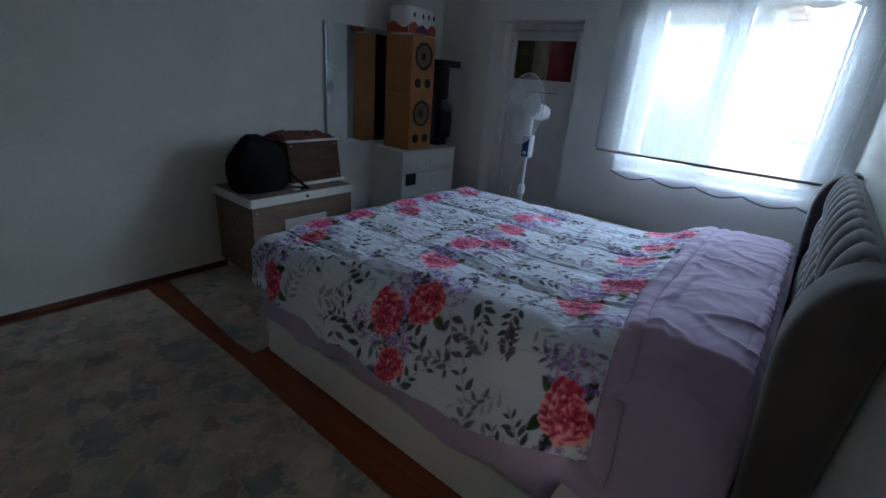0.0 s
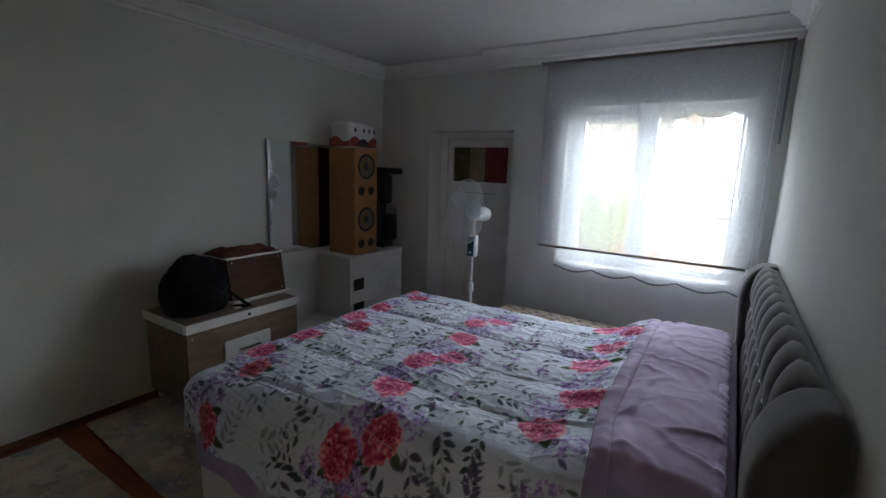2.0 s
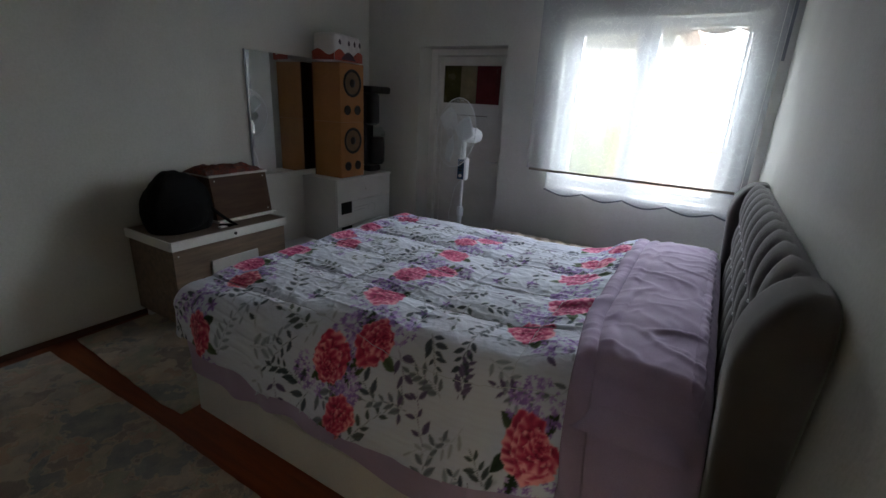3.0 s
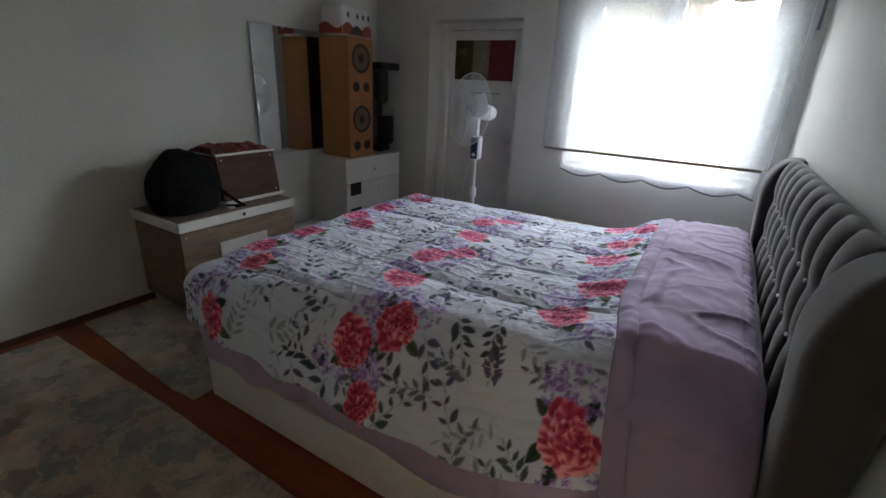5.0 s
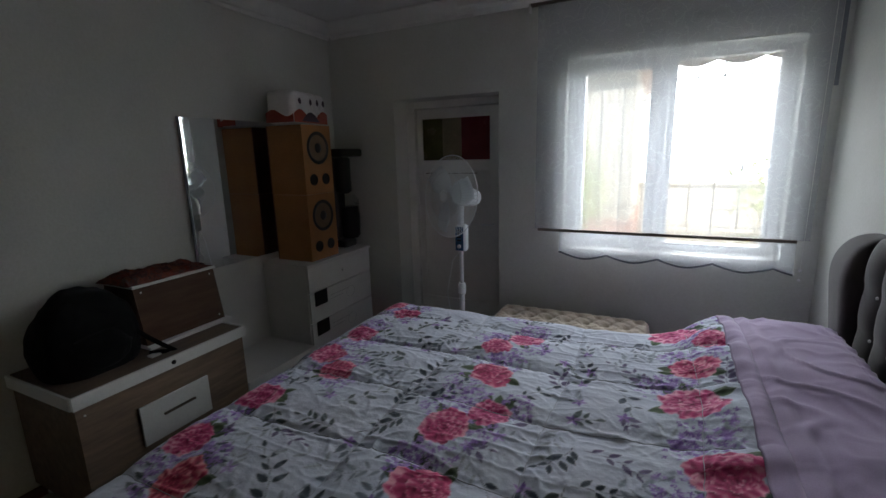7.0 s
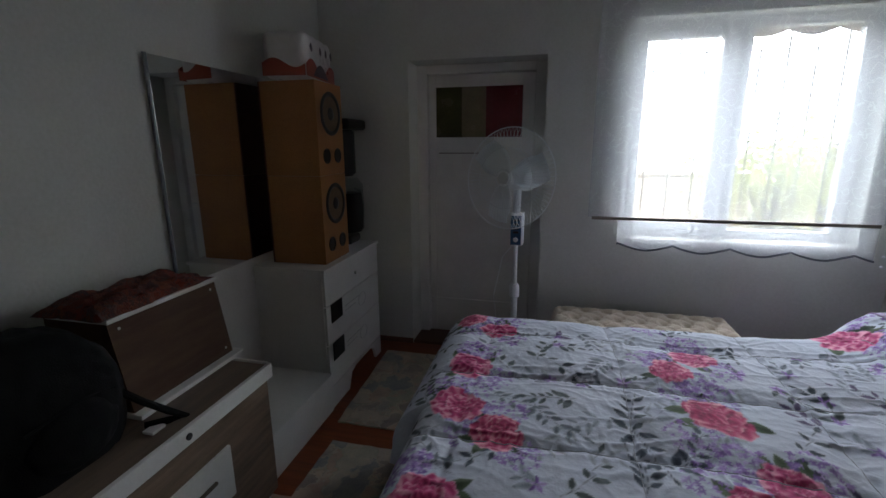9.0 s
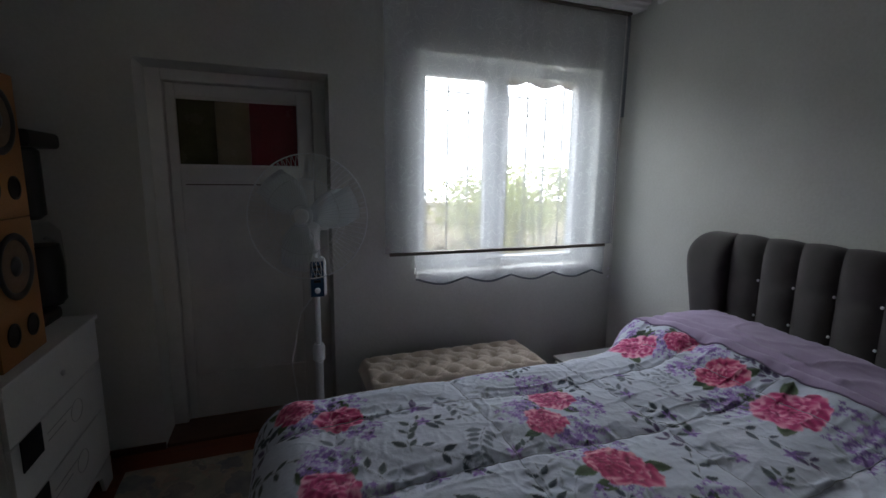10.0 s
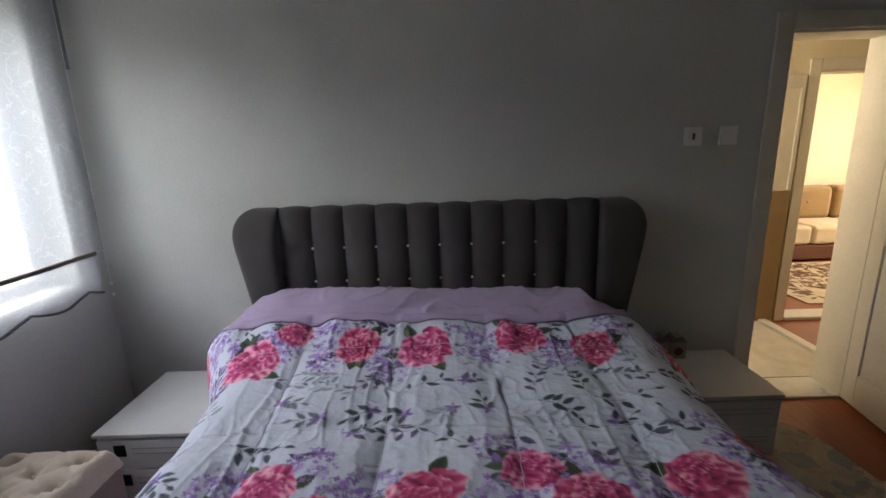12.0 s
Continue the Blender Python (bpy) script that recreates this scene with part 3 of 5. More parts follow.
solid("threshold_hall", box(B(), 2.03, HX - 0.025, 1.665, 1.735, 0.0, 0.03, 0.006), M_CREAM, "cream wooden threshold strip across the hall floor", "threshold", kind="structure")

gl = thing("glazed_door", (2.915, 1.62, 0), "brown door with a frosted upper pane folded against the hall wall", "door")
bm = box(B(), 0, 0.03, 0.0, 0.62, 0.02, 1.10, 0.004)
part("lower_panel", bm, mat("tan_door_panel", (0.30, 0.21, 0.11), 0.5, 0.1), gl)
part("frosted_pane", box(B(), 0.008, 0.022, 0.03, 0.59, 1.10, 1.86, 0), mat("frosted_glass", (0.72, 0.68, 0.58), 0.4, 0.04), gl)
bm = box(B(), 0, 0.03, 0.0, 0.03, 1.10, 1.95, 0.003)
box(bm, 0, 0.03, 0.59, 0.62, 1.10, 1.95, 0.003)
box(bm, 0, 0.03, 0.03, 0.59, 1.86, 1.95, 0.003)
part("pane_frame", bm, M_CREAM, gl)


def rug(name, pts, material, label, thick=0.009, z=0.0015):
    """A flat pile rug with a slightly wandering edge."""
    rnd = random.Random(len(pts) * 7 + int(pts[0][0] * 50))
    fine = []
    for (x0, y0), (x1, y1) in zip(pts, pts[1:] + pts[:1]):
        n = max(2, int(math.hypot(x1 - x0, y1 - y0) / 0.05))
        for i in range(n):
            fine.append((x0 + (x1 - x0) * i / n + rnd.uniform(-1, 1) * 0.0025, y0 + (y1 - y0) * i / n + rnd.uniform(-1, 1) * 0.0025))
    bm = B()
    prism(bm, fine, "z", z, z + thick)
    return solid(name, bm, material, label, "rug", smooth=False)


rug("large_rug", [(-1.80, 1.25), (1.10, 1.25), (1.12, 2.42), (1.40, 2.44), (1.56, 2.52), (1.62, 2.66), (1.62, 3.10), (0.68, 3.105), (-0.55, 3.12), (-1.74, 3.09)], M_RUG, "worn grey-beige pile rug on the laminate floor")
rug("small_rug", [(-1.78, 3.245), (-0.72, 3.205), (-0.56, 3.22), (-0.56, 4.95), (-1.25, 4.95), (-1.25, 4.55), (-1.78, 4.55)], M_RUG, "faded grey-beige rug between chest and bed")
rug("door_rug", [(-1.30, 5.11), (-0.58, 5.11), (-0.58, 6.02), (-1.34, 6.02)], M_RUG, "small grey-beige rug before the recessed door")
rug("hall_rug", [(2.03, 1.745), (2.92, 1.745), (2.92, 2.9), (2.03, 2.9)], M_RUGLIGHT, "pale cream patterned hall rug")

# living room: patterned rug and sofa
lr = thing("living_rug", (0, 0, 0), "cream rug with dark floral scrollwork in the living room", "rug")
bm = B()
prism(bm, [(3.28, -1.3), (4.60, -1.3), (4.60, 1.02), (3.28, 1.02)], "z", 0.0015, 0.010)
part("rug_body", bm, M_SOFASEAT, lr)
rnd = random.Random(5)
bm = B()
for i in range(620):
    x, y, a, L = rnd.uniform(3.34, 4.54), rnd.uniform(-1.2, 0.96), rnd.uniform(0, 6.28), rnd.uniform(0.03, 0.075)
    dx, dy = math.cos(a) * L, math.sin(a) * L
    prism(bm, [(x - dx, y - dy), (x + dy * 0.28, y - dx * 0.28), (x + dx, y + dy), (x - dy * 0.28, y + dx * 0.28)], "z", 0.0105 + i * 0.000005, 0.0125 + i * 0.000005)
ob = part("scrollwork", bm, M_DARKWOOD, lr, "dark brown scroll pattern", smooth=False)
ob["kind"] = "stuff"
sofa = thing("sofa", (4.66, -0.45, 0), "tan buttoned sofa with a cream throw on a dark wooden base", "sofa")
part("base", box(B(), 0, 0.85, -1.05, 1.05, 0.03, 0.20, 0.01), M_DARKWOOD, sofa, "dark wooden plinth")
for i in range(3):
    y = -1.03 + i * 0.69
    bm = box(B(), 0.02, 0.62, y, y + 0.68, 0.20, 0.43, 0.05, 4)
    part("seat_cushion", bm, M_SOFASEAT, sofa)
    bm = box(B(), 0.60, 0.86, y, y + 0.68, 0.40, 0.84, 0.08, 4)
    c = part("back_cushion", bm, M_SOFA, sofa)
    part("button", blob(B(), (0.598, y + 0.34, 0.64), 0.016, (0.5, 1, 1), 2), M_SOFA, c)
for y in (-1.16, 1.04):
    part("armrest", box(B(), 0.02, 0.86, y, y + 0.12, 0.03, 0.62, 0.04, 3), M_SOFA, sofa)

# ---- garden outside the window ----
solid("ground", box(B(), -60, 60, -60, 120, -0.5, -0.35, 0), M_SOIL, "dry pale garden ground outside the window", "ground", kind="structure", smooth=False)
solid("backdrop", box(B(), -16, 20, 17.0, 17.05, -0.35, 9.0, 0), M_SKYGLOW, "hazy white sky beyond the garden", "sky", kind="structure", smooth=False)
bm = box(B(), -8, 12, 15.0, 15.2, -0.35, 0.75, 0.01)
box(bm, -8.02, 12.02, 14.95, 15.25, 0.75, 0.82, 0.01)
solid("garden_wall", bm, M_STUCCO, "pale stuccoed garden wall", "wall")


house = thing("neighbour_house", (0.42, 12.0, -0.35), "cream plastered house with a reddish base course, sunlit", "house")
part("wall", box(B(), -9.0, 0.0, 0.0, 5.0, 0.62, 3.42, 0.02), mat("cream_plaster", (0.38, 0.345, 0.27), 0.9, 0.14, 1.6, 40, 0.4), house)
part("base_course", box(B(), -9.04, 0.04, -0.04, 5.0, 0.0, 0.62, 0.02), mat("reddish_base", (0.34, 0.20, 0.13), 0.9, 0.2, 3, 40, 0.4), house, "reddish painted base course")
bm = B()
prism(bm, [(-0.25, 3.42), (5.25, 3.42), (5.25, 3.56), (2.5, 3.75), (-0.25, 3.56)], "x", -9.3, 0.3)
part("roof", bm, mat("clay_roof", (0.38, 0.27, 0.20), 0.85, 0.2, 6, 40, 0.4), house, "low clay-coloured roof", smooth=False)


def tree(loc, h, spread, seed, label):
    r = random.Random(seed)
    t = thing("tree", loc, label, "tree", "garden trees")
    bm = tube(B(), [(0, 0, 0), (0.05, 0.02, h * 0.25), (0.0, 0.06, h * 0.5), (0.06, 0.02, h * 0.8)], 0.07)
    for i in range(6):
        a = r.uniform(0, 6.28)
        z = h * r.uniform(0.3, 0.6)
        tube(bm, [(0.02, 0.03, z), (math.cos(a) * spread * 0.4, math.sin(a) * spread * 0.4, z + h * 0.15), (math.cos(a) * spread * 0.8, math.sin(a) * spread * 0.8, z + h * 0.28)], 0.025, 6)
    part("trunk", bm, M_BARK, t)
    verts, faces = [], []
    centres = [(r.gauss(0, spread * 0.5), r.gauss(0, spread * 0.5), h * r.uniform(0.35, 1.0), r.uniform(0.25, 0.5)) for _ in range(16)]
    for _ in range(1500):
        cx, cy, cz, cr = r.choice(centres)
        p = Vector((r.gauss(0, 1), r.gauss(0, 1), r.gauss(0, 0.8))) * cr * 0.6 + Vector((cx, cy, cz))
        d = Vector((r.uniform(-1, 1), r.uniform(-1, 1), r.uniform(-0.8, 0.4))).normalized()
        s = d.orthogonal().normalized() * r.uniform(0.02, 0.035)
        d *= r.uniform(0.06, 0.11)
        k = len(verts)
        verts += [p - d, p + s, p + d, p - s]
        faces.append((k, k + 1, k + 2, k + 3))
    me = bpy.data.meshes.new("crown")
    me.from_pydata(verts, [], faces)
    me.materials.append(M_LEAF)
    c = new("crown", me)
    c.parent = t
    c["kind"] = "stuff"
    return t


tree((3.3, 11.3, -0.35), 1.75, 1.0, 3, "leafy green garden bush in sunlight")
tree((4.6, 12.6, -0.35), 2.2, 1.1, 4, "leafy green garden tree in sunlight")
tree((5.4, 13.9, -0.35), 1.5, 0.8, 5, "low leafy green garden bush in sunlight")
tree((-0.75, 10.9, -0.35), 2.1, 0.55, 8, "slim leafy shrub before the cream house")
tree((6.8, 11.5, -0.35), 2.0, 1.0, 6, "leafy green garden tree beside the wall")

# ---- bed ----

def smooth_noise(X, Y, seed, n=14, scale=3.0):
    """A sum of a few random waves: soft cloth creases."""
    r = np.random.RandomState(seed)
    out = np.zeros_like(X)
    for _ in range(n):
        a, k, p = r.uniform(0, 2 * np.pi), scale * r.uniform(0.6, 2.6), r.uniform(0, 2 * np.pi)
        out += np.sin(k * (X * np.cos(a) + Y * np.sin(a)) + p + 0.7 * np.sin(k * 0.6 * (Y * np.cos(a) - X * np.sin(a)) + p * 2))
    return out / n


BED_X0, BED_X1, BED_Y0, BED_Y1 = -0.525, 1.60, 3.30, 5.32
bed = thing("bed", (0, 0, 0), "double bed with white storage base and charcoal channelled headboard", "bed")
bm = box(B(), BED_X0, BED_X1, BED_Y0, BED_Y1, 0.004, 0.228, 0.008)
part("base", bm, M_WHITE, bed, "white storage base")
bm = box(B(), BED_X0 + 0.05, BED_X1 - 0.01, BED_Y0 + 0.17, 5.13, 0.229, 0.600, 0.08, 4)
part("mattress", bm, M_MATTRESS, bed)

HBC, CH = 4.366, 0.1655
hb = B()
box(hb, 1.715, 1.797, HBC - 0.98, HBC + 0.98, 0.02, 1.23, 0.03, 4)
headboard = part("headboard", hb, M_GREYHB, bed, "charcoal velour headboard with upright channels")


def channel_mesh():
    """One padded upright channel, pinched where the studs sit and domed at the top."""
    nu, nz = 13, 44
    bm = B()
    grid = []
    for j in range(nz):
        z = 0.34 + (1.258 - 0.34) * (1 - (1 - j / (nz - 1)) ** 1.6)
        row = []
        for i in range(nu):
            u = -1 + 2 * i / (nu - 1)
            pinch = sum(math.exp(-((z - zb) / 0.035) ** 2) for zb in (1.034, 0.855))
            bulge = (1 - abs(u) ** 2.6) * 0.028 * (1 - 0.36 * pinch)
            width = CH / 2
            top = max(0.0, (z - 1.105) / 0.153)
            x = 1.702 - bulge
            if top > 0:
                x += (1 - math.sqrt(max(0, 1 - min(1, top) ** 2))) * (1.735 - x)
            zz = z - max(0, top) * (0.006 + 0.008 * abs(u) ** 2)
            row.append(bm.verts.new((x, u * width, zz)))
        grid.append(row)
    for a, b in zip(grid, grid[1:]):
        for i in range(nu - 1):
            bm.faces.new((a[i], a[i + 1], b[i + 1], b[i]))
    bot = [bm.verts.new((1.72, v.co.y, v.co.z)) for v in grid[0]]
    top = [bm.verts.new((1.755, v.co.y, v.co.z - 0.006)) for v in grid[-1]]
    for i in range(nu - 1):
        bm.faces.new((grid[0][i], grid[0][i + 1], bot[i + 1], bot[i]))
        bm.faces.new((grid[-1][i], top[i], top[i + 1], grid[-1][i + 1]))
    return finish("channel", bm, M_GREYHB)


ch_me = channel_mesh()
for i in range(10):
    c = new("channel", ch_me)
    c.parent = headboard
    c.location = (0, HBC + (i - 4.5) * CH, 0)
for i in range(1, 9):
    for z in (1.034, 0.855):
        y = HBC + (5 - i - 1) * CH + CH
        part("stud", blob(B(), (1.687, y, z), 0.0080, (0.7, 1, 1), 1), M_CRYSTAL, headboard, smooth=False)
for s in (1, -1):
    # wings: thick padded ends that come forward, rounded at the top, drawn in towards the bottom
    nu, nz = 26, 30
    bm = B()
    rings = []
    for j in range(nz):
        k = 1 - (1 - j / (nz - 1)) ** 2.2
        z = 0.03 + (1.244 - 0.03) * k
        lean = 0.17 * (1 - k)
        pull, nose = (1 - math.sqrt(max(0, 1 - min(max(0, (z - z0) / (1.2445 - z0)), 1) ** 2)) for z0 in (1.085, 1.01))
        ring = []
        for i in range(nu):
            a = 2 * math.pi * i / nu
            ca, sa = math.cos(a), math.sin(a)
            ex = abs(ca) ** 0.42 * (1 if ca > 0 else -1)
            ey = abs(sa) ** 0.42 * (1 if sa > 0 else -1)
            xf, xb = 1.608 + nose * 0.15 + 0.10 * (1 - k), 1.797 - 0.03 * pull ** 3
            yi, yo = HBC + s * (0.83 + 0.03 * pull ** 3), HBC + s * (1.083 - lean - 0.125 * pull)
            cx, cy = (xf + xb) / 2, (yi + yo) / 2
            ring.append(bm.verts.new((cx + ex * (xb - xf) / 2, cy + ey * (yo - yi) / 2, z)))
        rings.append(ring)
    for a, b in zip(rings, rings[1:]):
        for i in range(nu):
            bm.faces.new((a[i], a[(i + 1) % nu], b[(i + 1) % nu], b[i]))
    bm.faces.new(rings[0][::-1])
    bm.faces.new(rings[-1])
    part("wing", bm, M_GREYHB, headboard)


def drape(U, V, x_foot, y_s, y_n, r, top, flare=0.10, longest=0.46, bias=0.0):
    """Lays cloth over a block: flat on top, rounded over the edges, hanging below. U along the bed (x on the flat), V across (y on the flat)."""
    px = np.minimum(U - x_foot, 0.0)
    py = np.where(V < y_s, V - y_s, np.where(V > y_n, V - y_n, 0.0))
    d = np.hypot(px, py)
    safe = np.maximum(d, 1e-6)
    d = np.minimum(d, longest)
    r = np.where(V > 4.3, north_round(U) + bias, r)
    steep = np.where(V > 4.3, np.pi / 2, south_slope(U))
    ang = np.minimum(d / r, steep)
    over = np.maximum(d - r * steep, 0)
    h = r * np.sin(ang) + (flare * np.sin(steep) ** 6 + np.cos(steep)) * over
    v = r * (1 - np.cos(ang)) + over * np.sin(steep)
    return np.maximum(U, x_foot) + px / safe * h, np.clip(V, y_s, y_n) + py / safe * h, top - v, d, over


def top_height(U, V):
    across = 1 - np.abs((V - 4.33) / 1.0) ** 6
    head = 1 / (1 + np.exp(-(U - 1.08) / 0.055))
    return 0.690 + 0.030 * np.clip(across, 0, 1) + (0.085 + 0.022 * np.tanh((V - 4.3) * 2)) * head


def south_edge(U):
    """Where the side of the bed begins to slope: later at the foot, earlier towards the head."""
    return 3.345 + 0.265 * np.clip((U + 0.30) / 0.9, 0, 1)


def south_round(U):
    return 0.085 + 0.115 * np.clip((U + 0.30) / 0.9, 0, 1)


def south_slope(U):
    """How steeply the side hangs: upright at the foot, slumped outward further up the bed."""
    return np.radians(88 - 38 * np.clip((U + 0.40) / 0.9, 0, 1))


def north_edge(U):
    return 5.05 + 0.225 / (1 + np.exp(-(U - 1.02) / 0.07))


def north_round(U):
    return 0.17 - 0.085 / (1 + np.exp(-(U - 1.02) / 0.07))


def duvet_edge(V):
    """Where the duvet ends towards the head."""
    return 1.222 + 0.118 * np.clip((4.0 - V) / 0.75, 0, 1) ** 1.3


# lilac sheet over the mattress and the pillows, hanging to the base
step = 0.011
u = np.arange(-0.80, 1.655, step)
v = np.arange(2.90, 5.72, step)
U, V = np.meshgrid(u, v, indexing="ij")
X, Y, Z, dd, over = drape(U, V, -0.475, south_edge(U) + 0.004 + 0.05 * np.clip((U - 0.9) / 0.25, 0, 1), north_edge(U) - 0.002, south_round(U) - 0.020 + 0.12 * np.clip((U - 0.9) / 0.25, 0, 1), top_height(U, V) - 0.028, 0.05, 0.80, -0.027)
slip = np.maximum(0.0, 3.290 - Y)
Y += slip
Z -= 0.45 * slip
pil = np.zeros_like(U)
for c in (3.86, 4.84):
    pil += 0.060 * np.exp(-(np.abs((V - c) / 0.50)) ** 6) * np.exp(-(np.abs((U - 1.46) / 0.20)) ** 4)
flat = np.clip(1 - dd / 0.05, 0, 1)
Z += pil * flat
nz3 = smooth_noise(U * 1.3, V * 1.1, 8, 9, 15)
Z += (0.0026 + 0.002 * np.clip(U - 1.0, 0, 1)) * np.exp(-(nz3 / 0.06) ** 2) * flat
nz4 = smooth_noise(U * 1.1, V * 0.9, 18, 7, 7)
Z += 0.0030 * np.exp(-(nz4 / 0.06) ** 2) * flat
past = np.clip(U - duvet_edge(V), 0, 1)
# short puckers gathered along the hem, long creases running up to the headboard
Z += 0.0095 * np.exp(-past / 0.09) * smooth_noise(U * 0.5, V * 2.6, 51, 12, 13) * flat
Z += 0.0115 * smooth_noise(U * 0.7 + V * 0.35, V * 1.7, 52, 10, 9) * flat * np.clip(past / 0.05, 0, 1)
slant = smooth_noise(U * 0.8 + V * 0.5, V * 1.2 - U * 0.3, 53, 8, 8)
Z += 0.0085 * np.exp(-(slant / 0.05) ** 2) * flat * np.clip(past / 0.05, 0, 1)
nz1, nz2 = smooth_noise(U * 0.9, V * 2.4, 3, 9, 6), smooth_noise(U * 2.0, V * 1.3, 6, 9, 9)
Z += 0.0008 * np.exp(-(nz1 / 0.08) ** 2) * flat + 0.001 * np.exp(-(nz2 / 0.09) ** 2) * flat
Z += 0.008 * smooth_noise(U * 1.0, V * 1.3, 3, 16, 6) * (0.4 + flat) * np.clip((U - 0.9) / 0.3, 0.25, 1)
fold = np.exp(-((U - (1.27 + 0.14 * np.clip((3.9 - V) / 0.6, 0, 1))) / 0.045) ** 4)
Z += 0.020 * fold * flat
ruf = np.clip((U - 1.56) / 0.09, 0, 1)
Z += -0.05 * ruf ** 2 + 0.007 * ruf * smooth_noise(U * 0.4, V * 1.6, 41, 14, 24)
wav = np.clip(over / 0.2, 0, 1)
Y += 0.012 * wav * np.sin(U * 19 + 2 * np.sin(U * 5)) * np.sign(V - 4.3) * (np.abs(V - 4.3) > 0.9)
X += 0.010 * wav * np.sin(V * 17) * (U < -0.4)
Y += 0.016 * np.clip(dd / 0.15, 0, 1) * (V < 4.0) * smooth_noise(U * 2.0, V * 0.45, 44, 12, 9) * (U > 1.0)
hangfold = smooth_noise(U * 1.6, V * 0.35, 55, 8, 11)
Y -= 0.010 * np.clip(dd / 0.20, 0, 1) * (V < 4.0) * np.exp(-(hangfold / 0.10) ** 2) * (U > 1.0)
hem = 0.290 + 0.02 * np.sin(U * 7) + 0.015 * np.sin(V * 9)
Z = np.maximum(Z, hem - 0.055)
sheet_me = surface("bed_sheet", X, Y, Z, M_LILAC, Z > hem - 0.0549)
bedsheet = new("bed_sheet", sheet_me)
so = bedsheet.modifiers.new("thick", "SOLIDIFY")
so.thickness, so.offset = 0.003, 1
tagged(bedsheet, "plain lilac cotton sheet covering mattress and pillows, slightly creased", "bed sheet")

SHEET = (u, v, X, Y, Z)


def on_sheet(uu, vv):
    """The place on the sheet at the cloth coordinates given."""
    su, sv, *grids = SHEET
    pitch = su[1] - su[0]
    fu, fv = np.clip((uu - su[0]) / pitch, 0, len(su) - 1.001), np.clip((vv - sv[0]) / pitch, 0, len(sv) - 1.001)
    i, j = fu.astype(int), fv.astype(int)
    a, b = fu - i, fv - j
    return [g[i, j] * (1 - a) * (1 - b) + g[i + 1, j] * a * (1 - b) + g[i, j + 1] * (1 - a) * b + g[i + 1, j + 1] * a * b for g in grids]


# gathered frill where the sheet ends at the headboard
FV, FK = np.meshgrid(np.arange(3.55, 5.20, 0.006), np.linspace(0, 1, 8), indexing="ij")
fx, fy, fz = on_sheet(np.full_like(FV, 1.575), FV)
ripple = 0.5 * np.sin(FV * 75 + 4 * np.sin(FV * 9)) + 1.2 * smooth_noise(FV, FK, 63, 8, 40)
frill = new("frill", surface("frill", fx + 0.050 * FK + 0.004 * ripple * FK, fy, fz - 0.004 + 0.006 * np.sin(FK * 2.2) - 0.020 * FK ** 2 + 0.004 * ripple * FK, M_LILAC))
frill.parent = bedsheet
so = frill.modifiers.new("thick", "SOLIDIFY")
so.thickness, so.offset = 0.002, 1
frill["label"] = "gathered lilac frill"

# pillows under the sheet, their ruffled ends showing at the headboard
for c, lab in ((3.86, "lilac pillow pushed under the sheet at the headboard"), (4.82, "lilac pillow lying under the sheet at the headboard")):
    bm = B()
    t = bmesh.new()
    bmesh.ops.create_grid(t, x_segments=24, y_segments=36, size=0.5)
    for q in t.verts:
        a, b = q.co.x * 2, q.co.y * 2
        k = max(0, (1 - abs(a) ** 3.0)) ** 0.6 * max(0, (1 - abs(b) ** 4.0)) ** 0.6
        q.co = Vector((1.45 + a * 0.16, c + b * 0.44, 0.672 + 0.060 * k + 0.004 * math.sin(b * 30) * abs(a)))
    merge(bm, t)
    solid("pillow", bm, M_LILAC, lab, "pillow", "pillows on the bed")


